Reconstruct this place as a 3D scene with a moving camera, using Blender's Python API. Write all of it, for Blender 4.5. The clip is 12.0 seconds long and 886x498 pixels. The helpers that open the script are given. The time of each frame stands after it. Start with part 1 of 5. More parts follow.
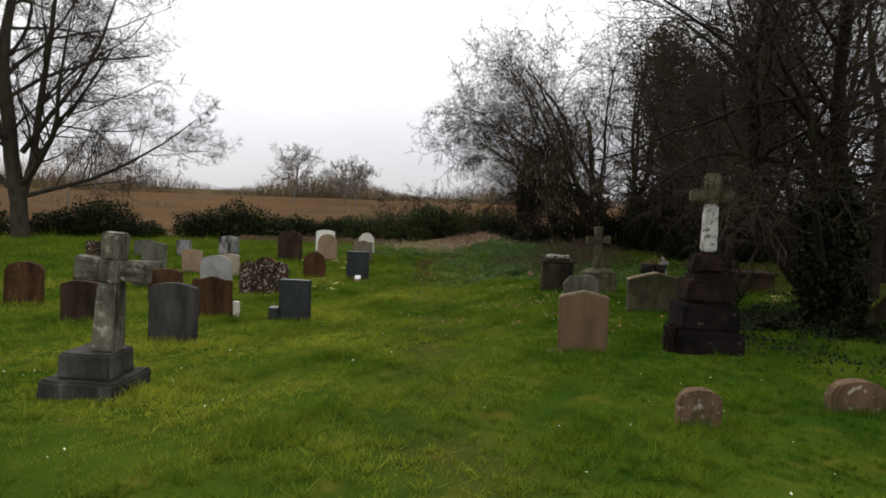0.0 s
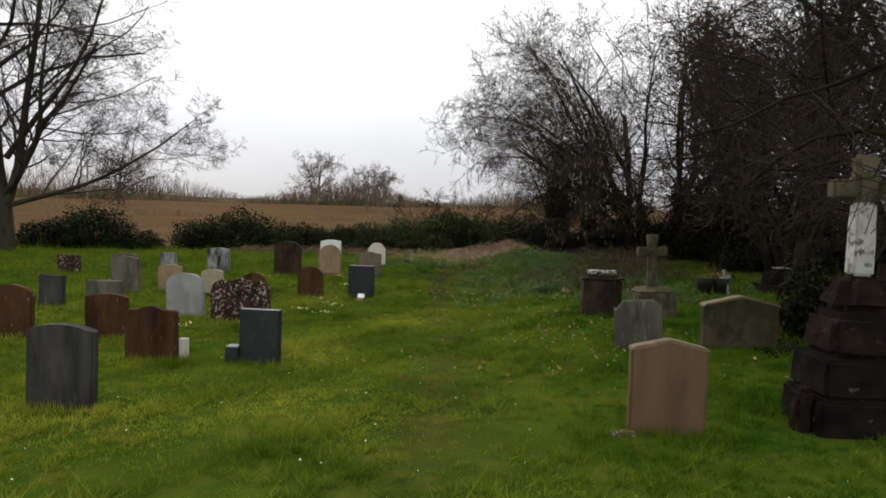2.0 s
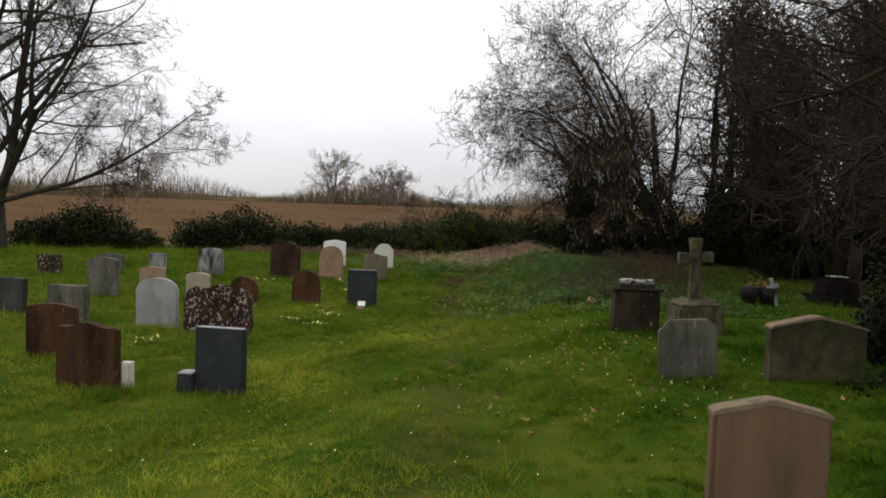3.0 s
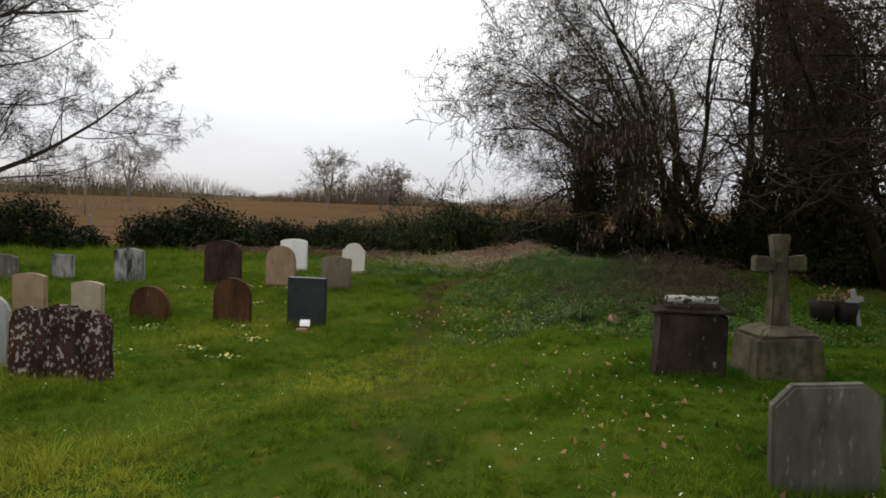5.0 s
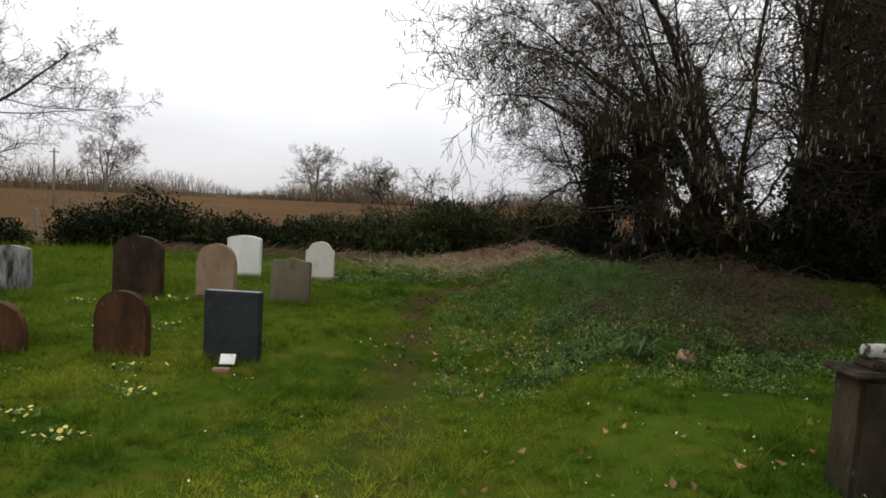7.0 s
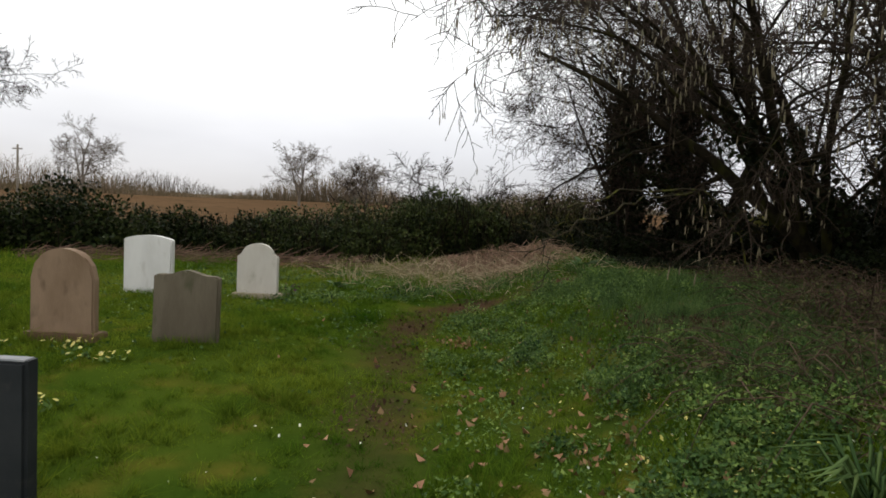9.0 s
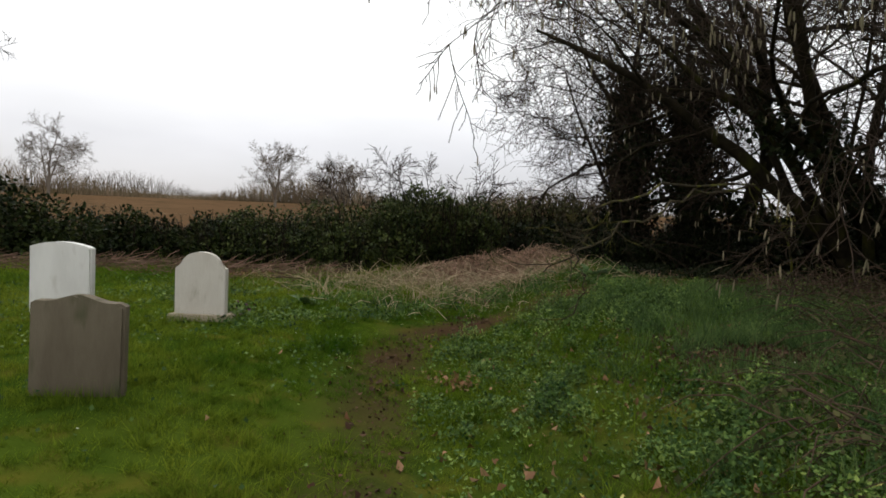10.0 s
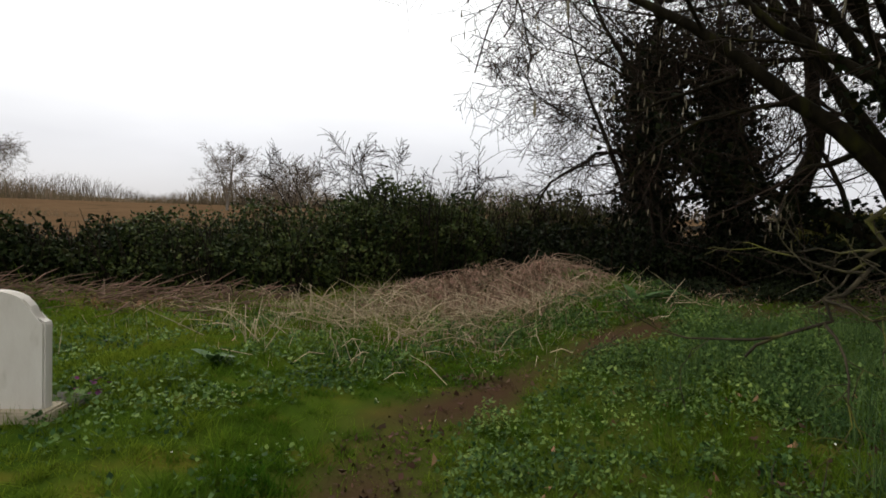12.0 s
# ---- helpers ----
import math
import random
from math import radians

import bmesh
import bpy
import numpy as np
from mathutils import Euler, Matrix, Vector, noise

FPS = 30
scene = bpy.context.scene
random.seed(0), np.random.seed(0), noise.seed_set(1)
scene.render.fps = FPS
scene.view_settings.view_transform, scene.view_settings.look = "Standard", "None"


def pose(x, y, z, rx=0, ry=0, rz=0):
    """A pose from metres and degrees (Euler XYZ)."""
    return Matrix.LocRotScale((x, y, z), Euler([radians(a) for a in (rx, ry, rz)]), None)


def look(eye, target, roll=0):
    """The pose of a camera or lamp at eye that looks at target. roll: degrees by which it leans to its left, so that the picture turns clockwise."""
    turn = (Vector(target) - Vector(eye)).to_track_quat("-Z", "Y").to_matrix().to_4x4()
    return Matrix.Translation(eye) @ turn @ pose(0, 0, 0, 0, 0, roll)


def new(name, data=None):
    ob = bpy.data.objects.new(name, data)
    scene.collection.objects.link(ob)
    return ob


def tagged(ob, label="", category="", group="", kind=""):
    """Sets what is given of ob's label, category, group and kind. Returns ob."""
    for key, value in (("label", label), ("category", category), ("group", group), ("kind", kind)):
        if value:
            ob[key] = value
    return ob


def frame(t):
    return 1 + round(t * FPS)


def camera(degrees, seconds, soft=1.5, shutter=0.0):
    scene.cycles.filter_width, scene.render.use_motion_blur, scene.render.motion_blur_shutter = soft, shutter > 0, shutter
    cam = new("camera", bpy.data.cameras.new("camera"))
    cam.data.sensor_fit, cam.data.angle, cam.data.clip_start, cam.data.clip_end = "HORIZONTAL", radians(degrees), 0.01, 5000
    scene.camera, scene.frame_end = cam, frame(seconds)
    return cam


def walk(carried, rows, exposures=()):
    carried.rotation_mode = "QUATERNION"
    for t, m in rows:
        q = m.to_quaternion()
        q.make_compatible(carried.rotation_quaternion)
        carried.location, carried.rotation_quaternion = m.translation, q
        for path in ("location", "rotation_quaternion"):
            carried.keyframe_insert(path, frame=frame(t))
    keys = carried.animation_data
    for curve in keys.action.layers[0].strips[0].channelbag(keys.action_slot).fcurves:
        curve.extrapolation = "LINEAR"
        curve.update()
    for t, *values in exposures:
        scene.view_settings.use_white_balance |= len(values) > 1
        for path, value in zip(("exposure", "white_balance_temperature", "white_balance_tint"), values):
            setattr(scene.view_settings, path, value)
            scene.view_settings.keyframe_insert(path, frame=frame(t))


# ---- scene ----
cam = camera(71.8, 12.0, soft=1.7)
METRES, EYE, TILT, LEAN, TURN = 18.3, 1.5, 0.0, 0.0, 0.0
ROWS = [
    (0.0, 0.0, 0.0, 0.0, 0.16, -3.85, -2.36),
    (0.5, -0.0017, 0.0342, -0.0005, 0.38, -3.66, -2.48),
    (1.0, 0.0008, 0.0691, -0.0007, 0.64, -3.47, -1.52),
    (1.5, 0.005, 0.1006, -0.001, 1.73, -3.38, -1.86),
    (2.0, 0.0078, 0.1381, -0.0008, 2.43, -3.32, -1.84),
    (2.5, 0.0123, 0.1747, -0.0004, 3.32, -3.33, -1.84),
    (3.0, 0.0118, 0.2199, -0.002, 4.06, -3.37, -2.21),
    (5.0, 0.0242, 0.394, -0.0104, 4.13, -3.37, -2.27),
    (5.5, 0.0231, 0.4308, -0.0127, 3.52, -3.25, -2.81),
    (6.0, 0.0192, 0.471, -0.0139, 3.18, -3.17, -2.58),
    (6.5, 0.0139, 0.5141, -0.017, 3.01, -3.21, -2.93),
    (8.5, 0.0039, 0.7002, -0.0255, 2.7, -3.32, -2.52),
    (9.0, -0.0, 0.7486, -0.0278, 1.98, -3.21, -2.59),
    (9.5, -0.0056, 0.7904, -0.0282, 0.72, -3.11, -2.35),
    (10.0, -0.0095, 0.8341, -0.0282, -0.01, -3.0, -2.55),
    (10.5, -0.0129, 0.8736, -0.0291, -0.7, -2.91, -1.94),
    (11.0, -0.0164, 0.917, -0.0295, -1.51, -2.87, -2.37),
    (11.5, -0.0216, 0.9557, -0.0298, -2.61, -2.75, -2.18),
    (12.0, -0.0258, 0.9954, -0.0282, -3.86, -2.67, -2.11),
]
walk(cam, [(t, pose(0, 0, EYE, TILT, LEAN, TURN) @ pose(METRES * x, METRES * y, METRES * z, 90 + pitch, roll, yaw)) for t, x, y, z, yaw, pitch, roll in ROWS])

# ---- sky and sun: a bright overcast day ----
world = bpy.data.worlds.new("overcast_sky")
scene.world = world
world.use_nodes = True
wt = world.node_tree
wt.nodes.clear()
w_out = wt.nodes.new("ShaderNodeOutputWorld")
w_bg = wt.nodes.new("ShaderNodeBackground")
w_sky = wt.nodes.new("ShaderNodeTexSky")
w_sky.sky_type, w_sky.sun_disc = "NISHITA", False
w_sky.sun_elevation, w_sky.sun_rotation = radians(38), radians(-40)
w_bg.inputs["Strength"].default_value = 0.1
w_geo = wt.nodes.new("ShaderNodeTexCoord")
w_sep = wt.nodes.new("ShaderNodeSeparateXYZ")
w_ramp = wt.nodes.new("ShaderNodeValToRGB")
w_noise = wt.nodes.new("ShaderNodeTexNoise")
w_noise.inputs["Scale"].default_value, w_noise.inputs["Detail"].default_value = 2.2, 4.0
w_map = wt.nodes.new("ShaderNodeMapping")
w_map.inputs["Scale"].default_value = (1, 1, 3.5)
w_ramp.color_ramp.elements[0].position, w_ramp.color_ramp.elements[0].color = 0.0, (6.7, 6.7, 7.0, 1)
w_ramp.color_ramp.elements[1].position, w_ramp.color_ramp.elements[1].color = 1.0, (16.0, 16.0, 16.0, 1)
mid = w_ramp.color_ramp.elements.new(0.10)
mid.color = (8.6, 8.6, 9.0, 1)
mid = w_ramp.color_ramp.elements.new(0.24)
mid.color = (12.6, 12.6, 12.5, 1)
w_cloud = wt.nodes.new("ShaderNodeMix")
w_cloud.data_type, w_cloud.blend_type = "RGBA", "MULTIPLY"
w_cloud.inputs["Factor"].default_value = 1.0
w_crop = wt.nodes.new("ShaderNodeMapRange")
w_crop.inputs["From Min"].default_value, w_crop.inputs["From Max"].default_value = 0.3, 0.7
w_crop.inputs["To Min"].default_value, w_crop.inputs["To Max"].default_value = 0.92, 1.08
w_mix = wt.nodes.new("ShaderNodeMix")
w_mix.data_type = "RGBA"
w_mix.inputs["Factor"].default_value = 0.93
wt.links.new(w_geo.outputs["Generated"], w_sep.inputs[0])
wt.links.new(w_geo.outputs["Generated"], w_map.inputs["Vector"])
wt.links.new(w_map.outputs[0], w_noise.inputs["Vector"])
wt.links.new(w_sep.outputs["Z"], w_ramp.inputs["Fac"])
wt.links.new(w_noise.outputs["Fac"], w_crop.inputs["Value"])
wt.links.new(w_ramp.outputs["Color"], w_cloud.inputs["A"])
wt.links.new(w_crop.outputs["Result"], w_cloud.inputs["B"])
wt.links.new(w_sky.outputs["Color"], w_mix.inputs["A"])
wt.links.new(w_cloud.outputs["Result"], w_mix.inputs["B"])
wt.links.new(w_mix.outputs["Result"], w_bg.inputs["Color"])
wt.links.new(w_bg.outputs[0], w_out.inputs[0])

sun = new("sun", bpy.data.lights.new("sun", "SUN"))
sun.data.energy, sun.data.angle, sun.data.color = 1.1, radians(25), (1.0, 0.96, 0.9)
sun.matrix_world = look((-20, 24, 25), (0, 0, 0))


# ---- materials ----
def surface(name, c1, c2, scale=4.0, c3=None, scale3=30.0, low3=0.55, high3=0.7, rough=0.85, bump=0.3, bump_scale=60.0, island=0.0, spec=0.1, stretch=(1, 1, 1), use_world=False, through_light=0.0, stain=None, stain_scale=2.2, stain_low=0.48, stain_high=0.66):
    """A weathered surface: two colours in patches, a third in spots, fine relief, and piece-to-piece variation."""
    m = bpy.data.materials.new(name)
    m.use_nodes = True
    t = m.node_tree
    b = t.nodes["Principled BSDF"]
    b.inputs["Roughness"].default_value = rough
    b.inputs["Specular IOR Level"].default_value = spec
    co = t.nodes.new("ShaderNodeTexCoord")
    mp = t.nodes.new("ShaderNodeMapping")
    mp.inputs["Scale"].default_value = stretch
    if use_world:
        geo = t.nodes.new("ShaderNodeNewGeometry")
        t.links.new(geo.outputs["Position"], mp.inputs["Vector"])
    else:
        info = t.nodes.new("ShaderNodeObjectInfo")
        shift = t.nodes.new("ShaderNodeVectorMath")
        shift.operation = "MULTIPLY_ADD"
        shift.inputs[1].default_value = (1, 1, 1)
        t.links.new(co.outputs["Object"], shift.inputs[0])
        jump = t.nodes.new("ShaderNodeMath")
        jump.operation = "MULTIPLY"
        jump.inputs[1].default_value = 37.0
        t.links.new(info.outputs["Random"], jump.inputs[0])
        t.links.new(jump.outputs[0], shift.inputs[2])
        t.links.new(shift.outputs[0], mp.inputs["Vector"])
    n1 = t.nodes.new("ShaderNodeTexNoise")
    n1.inputs["Scale"].default_value, n1.inputs["Detail"].default_value, n1.inputs["Roughness"].default_value = scale, 5.0, 0.6
    t.links.new(mp.outputs[0], n1.inputs["Vector"])
    r1 = t.nodes.new("ShaderNodeMapRange")
    r1.inputs["From Min"].default_value, r1.inputs["From Max"].default_value = 0.35, 0.65
    t.links.new(n1.outputs["Fac"], r1.inputs["Value"])
    mx = t.nodes.new("ShaderNodeMix")
    mx.data_type = "RGBA"
    mx.inputs["A"].default_value, mx.inputs["B"].default_value = (*c1, 1), (*c2, 1)
    t.links.new(r1.outputs["Result"], mx.inputs["Factor"])
    col = mx.outputs["Result"]
    if c3:
        n3 = t.nodes.new("ShaderNodeTexNoise")
        n3.inputs["Scale"].default_value, n3.inputs["Detail"].default_value = scale3, 3.0
        t.links.new(mp.outputs[0], n3.inputs["Vector"])
        r3 = t.nodes.new("ShaderNodeMapRange")
        r3.inputs["From Min"].default_value, r3.inputs["From Max"].default_value = low3, high3
        t.links.new(n3.outputs["Fac"], r3.inputs["Value"])
        m3 = t.nodes.new("ShaderNodeMix")
        m3.data_type = "RGBA"
        m3.inputs["B"].default_value = (*c3, 1)
        t.links.new(r3.outputs["Result"], m3.inputs["Factor"])
        t.links.new(col, m3.inputs["A"])
        col = m3.outputs["Result"]
    if stain:
        sm = t.nodes.new("ShaderNodeMapping")
        sm.inputs["Scale"].default_value = (1.6, 1.6, 0.45)
        t.links.new(mp.inputs["Vector"].links[0].from_socket, sm.inputs["Vector"])
        sn = t.nodes.new("ShaderNodeTexNoise")
        sn.inputs["Scale"].default_value, sn.inputs["Detail"].default_value, sn.inputs["Roughness"].default_value = stain_scale, 6.0, 0.65
        t.links.new(sm.outputs[0], sn.inputs["Vector"])
        sr = t.nodes.new("ShaderNodeMapRange")
        sr.inputs["From Min"].default_value, sr.inputs["From Max"].default_value = stain_low, stain_high
        t.links.new(sn.outputs["Fac"], sr.inputs["Value"])
        sx = t.nodes.new("ShaderNodeMix")
        sx.data_type = "RGBA"
        sx.inputs["B"].default_value = (*stain, 1)
        t.links.new(sr.outputs["Result"], sx.inputs["Factor"])
        t.links.new(col, sx.inputs["A"])
        col = sx.outputs["Result"]
    if island:
        g2 = t.nodes.new("ShaderNodeNewGeometry")
        hs = t.nodes.new("ShaderNodeHueSaturation")
        rv = t.nodes.new("ShaderNodeMapRange")
        rv.inputs["To Min"].default_value, rv.inputs["To Max"].default_value = 1 - island, 1 + island
        t.links.new(g2.outputs["Random Per Island"], rv.inputs["Value"])
        t.links.new(rv.outputs["Result"], hs.inputs["Value"])
        rh = t.nodes.new("ShaderNodeMapRange")
        rh.inputs["To Min"].default_value, rh.inputs["To Max"].default_value = 0.5 + 0.03 * island, 0.5 - 0.06 * island
        t.links.new(g2.outputs["Random Per Island"], rh.inputs["Value"])
        t.links.new(rh.outputs["Result"], hs.inputs["Hue"])
        t.links.new(col, hs.inputs["Color"])
        col = hs.outputs["Color"]
    t.links.new(col, b.inputs["Base Color"])
    if bump:
        nb = t.nodes.new("ShaderNodeTexNoise")
        nb.inputs["Scale"].default_value, nb.inputs["Detail"].default_value, nb.inputs["Roughness"].default_value = bump_scale, 4.0, 0.65
        t.links.new(mp.outputs[0], nb.inputs["Vector"])
        bp = t.nodes.new("ShaderNodeBump")
        bp.inputs["Strength"].default_value, bp.inputs["Distance"].default_value = bump, 0.02
        t.links.new(nb.outputs["Fac"], bp.inputs["Height"])
        t.links.new(bp.outputs[0], b.inputs["Normal"])
    if through_light:
        tr = t.nodes.new("ShaderNodeBsdfTranslucent")
        t.links.new(col, tr.inputs["Color"])
        ms = t.nodes.new("ShaderNodeMixShader")
        ms.inputs["Fac"].default_value = through_light
        t.links.new(b.outputs[0], ms.inputs[1])
        t.links.new(tr.outputs[0], ms.inputs[2])
        t.links.new(ms.outputs[0], t.nodes["Material Output"].inputs["Surface"])
    return m


M = {}
M["slate"] = surface("slate_stone", (0.022, 0.025, 0.027), (0.033, 0.036, 0.038), 3, (0.045, 0.046, 0.045), 9, 0.58, 0.75, rough=0.65, bump=0.1, bump_scale=120)
# pale grey that paints sky light onto the slate tops
M["slate_sky_rim"] = surface("slate_sky_rim", (0.20, 0.21, 0.22), (0.28, 0.28, 0.28), 8, rough=0.7, bump=0.2)
M["grey"] = surface("grey_weathered_stone", (0.070, 0.066, 0.050), (0.135, 0.127, 0.100), 4, (0.24, 0.23, 0.19), 22, 0.62, 0.74, bump=0.5, stretch=(1, 1, 0.3), stain=(0.030, 0.028, 0.020), stain_low=0.46, stain_high=0.70)
M["dark_grey"] = surface("dark_grey_stone", (0.032, 0.030, 0.027), (0.070, 0.066, 0.059), 5, (0.14, 0.13, 0.115), 9, 0.62, 0.75, bump=0.35, stretch=(1, 1, 0.25), stain=(0.014, 0.014, 0.012), stain_low=0.42, stain_high=0.66)
M["light_grey"] = surface("light_grey_stone", (0.23, 0.23, 0.225), (0.31, 0.31, 0.30), 3, (0.19, 0.19, 0.18), 12, 0.58, 0.75, bump=0.2, stain=(0.15, 0.145, 0.13), stain_low=0.5, stain_high=0.75)
M["red_brown"] = surface("red_brown_sandstone", (0.046, 0.023, 0.011), (0.096, 0.046, 0.020), 3.5, (0.24, 0.19, 0.13), 26, 0.66, 0.74, bump=0.5, stretch=(1, 1, 0.4), stain=(0.020, 0.010, 0.006), stain_low=0.42, stain_high=0.66)
M["dark_brown"] = surface("dark_brown_sandstone", (0.024, 0.014, 0.009), (0.054, 0.033, 0.021), 4, (0.15, 0.13, 0.10), 30, 0.68, 0.76, bump=0.5, stretch=(1, 1, 0.5), stain=(0.012, 0.008, 0.006))
M["lichen_brown"] = surface("lichen_spotted_brown_stone", (0.028, 0.014, 0.009), (0.056, 0.029, 0.019), 4, (0.32, 0.29, 0.25), 27, 0.56, 0.63, bump=0.8, bump_scale=30, stretch=(1, 1, 0.7), stain=(0.014, 0.008, 0.006), stain_scale=4)
M["tan"] = surface("tan_stone", (0.20, 0.135, 0.085), (0.28, 0.195, 0.13), 3, (0.16, 0.11, 0.07), 10, 0.58, 0.75, bump=0.25, stretch=(1, 1, 0.4))
M["pink_tan"] = surface("brown_stone", (0.105, 0.066, 0.038), (0.150, 0.095, 0.056), 2.5, (0.08, 0.054, 0.032), 6, 0.55, 0.75, bump=0.3, stretch=(1, 1, 0.3), stain=(0.060, 0.042, 0.026), stain_low=0.5, stain_high=0.8)
M["rim"] = surface("pale_top_rim", (0.135, 0.098, 0.062), (0.205, 0.155, 0.105), 6, (0.09, 0.09, 0.055), 12, 0.55, 0.7, bump=0.4)
M["streaked"] = surface("dark_streaked_pale_stone", (0.17, 0.165, 0.16), (0.30, 0.29, 0.28), 4, (0.08, 0.075, 0.07), 9, 0.58, 0.72, bump=0.35, stretch=(1, 1, 0.25), stain=(0.022, 0.020, 0.018), stain_scale=3.0, stain_low=0.46, stain_high=0.62)
M["beige"] = surface("beige_stone", (0.26, 0.22, 0.155), (0.34, 0.29, 0.21), 4, (0.26, 0.22, 0.16), 14, 0.6, 0.75, bump=0.25)
M["white"] = surface("white_portland_stone", (0.60, 0.59, 0.56), (0.70, 0.69, 0.66), 3, (0.48, 0.46, 0.41), 7, 0.58, 0.8, bump=0.12, stretch=(1, 1, 0.4))
M["cream"] = surface("cream_stone", (0.50, 0.46, 0.40), (0.60, 0.57, 0.51), 3, (0.36, 0.33, 0.26), 9, 0.58, 0.78, bump=0.2, stretch=(1, 1, 0.4))
M["taupe"] = surface("taupe_stone", (0.105, 0.086, 0.060), (0.160, 0.134, 0.096), 4, (0.080, 0.080, 0.045), 9, 0.55, 0.72, bump=0.4, stretch=(1, 1, 0.3))
M["pedestal"] = surface("olive_brown_weathered_stone", (0.022, 0.017, 0.010), (0.052, 0.039, 0.025), 4, (0.20, 0.19, 0.155), 11, 0.66, 0.74, bump=0.6, bump_scale=40, stretch=(1, 1, 0.5), stain=(0.010, 0.008, 0.006))
M["mossy"] = surface("mossy_stone", (0.062, 0.053, 0.034), (0.120, 0.104, 0.068), 5, (0.055, 0.058, 0.020), 7, 0.50, 0.66, bump=0.6, bump_scale=40, stain=(0.022, 0.020, 0.012), stain_low=0.50, stain_high=0.70)
M["dark_stone"] = surface("sooty_dark_stone", (0.005, 0.004, 0.004), (0.015, 0.011, 0.010), 5, (0.10, 0.09, 0.085), 9, 0.68, 0.76, bump=0.8, bump_scale=30, spec=0.05)
M["dark_rust"] = surface("dark_rust_stained_stone", (0.008, 0.006, 0.005), (0.022, 0.013, 0.009), 5, (0.05, 0.038, 0.026), 12, 0.62, 0.74, bump=0.8, bump_scale=30, spec=0.05, stain=(0.006, 0.005, 0.004))
M["olive_dark"] = surface("dark_olive_brown_stone", (0.044, 0.037, 0.021), (0.080, 0.067, 0.040), 4, (0.035, 0.038, 0.014), 6, 0.52, 0.66, bump=0.6, bump_scale=40, stain=(0.014, 0.013, 0.008), stain_low=0.50, stain_high=0.68)
M["marble"] = surface("stained_white_marble", (0.36, 0.35, 0.32), (0.52, 0.51, 0.48), 9, (0.13, 0.12, 0.10), 16, 0.52, 0.64, bump=0.4, bump_scale=40, stain=(0.14, 0.11, 0.09), stain_scale=3.5, stain_low=0.5, stain_high=0.62)
M["lichen_cap"] = surface("pale_lichen_crust", (0.30, 0.30, 0.26), (0.48, 0.48, 0.44), 14, (0.05, 0.042, 0.033), 14, 0.48, 0.56, bump=0.6, bump_scale=40)
M["pot"] = surface("dark_metal_pot", (0.008, 0.007, 0.007), (0.02, 0.016, 0.014), 8, rough=0.5, bump=0.2)
M["card"] = surface("white_card", (0.75, 0.75, 0.72), (0.82, 0.82, 0.80), 9, rough=0.6, bump=0.05)
M["terracotta"] = surface("terracotta", (0.26, 0.15, 0.11), (0.36, 0.22, 0.16), 8, rough=0.8, bump=0.2)
M["petal_white"] = surface("white_petals", (0.75, 0.75, 0.66), (0.82, 0.80, 0.62), 30, rough=0.7, bump=0, island=0.1, through_light=0.3)
M["petal_yellow"] = surface("yellow_petals", (0.65, 0.55, 0.10), (0.72, 0.66, 0.30), 30, rough=0.7, bump=0, island=0.15, through_light=0.3)
M["petal_purple"] = surface("purple_petals", (0.05, 0.015, 0.06), (0.16, 0.03, 0.08), 30, rough=0.7, bump=0, island=0.15)
M["bark_grey"] = surface("grey_brown_bark", (0.030, 0.025, 0.018), (0.060, 0.050, 0.038), 7, (0.05, 0.055, 0.02), 5, 0.58, 0.72, spec=0.1, bump=0.7, bump_scale=30, stretch=(1, 1, 0.3))
M["bark_dark"] = surface("dark_bark", (0.010, 0.008, 0.006), (0.024, 0.018, 0.012), 7, (0.026, 0.028, 0.009), 4, 0.56, 0.72, spec=0.05, bump=0.7, bump_scale=30, stretch=(1, 1, 0.3))
M["bark_moss"] = surface("mossy_hazel_bark", (0.012, 0.010, 0.006), (0.028, 0.022, 0.013), 8, (0.038, 0.038, 0.008), 4, 0.54, 0.72, spec=0.05, bump=0.6, bump_scale=30, stretch=(1, 1, 0.4))
M["branch_moss"] = surface("yellow_mossy_bark", (0.030, 0.025, 0.017), (0.065, 0.054, 0.032), 12, (0.10, 0.10, 0.02), 6, 0.50, 0.64, spec=0.05, bump=0.5, bump_scale=40)
M["twig"] = surface("brown_twigs", (0.026, 0.019, 0.013), (0.052, 0.038, 0.026), 3, rough=0.9, bump=0, spec=0.08, island=0.3)
# Far twigs and light tan scrub, paler still: distance haze put into the colour.
M["twig_far"] = surface("hazed_far_twigs", (0.11, 0.094, 0.076), (0.17, 0.145, 0.115), 0.4, rough=0.9, bump=0, spec=0.05, island=0.2)
M["scrub"] = surface("hazed_winter_scrub", (0.115, 0.090, 0.052), (0.20, 0.16, 0.10), 0.1, rough=0.95, bump=0, spec=0.02, island=0.4, use_world=True)
M["catkin"] = surface("catkins", (0.15, 0.13, 0.08), (0.22, 0.19, 0.12), 10, rough=0.9, bump=0, island=0.2)
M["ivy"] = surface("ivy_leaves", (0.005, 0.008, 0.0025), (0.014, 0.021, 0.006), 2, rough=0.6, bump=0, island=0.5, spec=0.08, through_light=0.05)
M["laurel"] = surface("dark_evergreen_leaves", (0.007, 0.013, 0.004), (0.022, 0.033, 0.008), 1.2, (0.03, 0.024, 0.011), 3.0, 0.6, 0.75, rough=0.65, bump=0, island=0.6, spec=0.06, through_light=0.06)
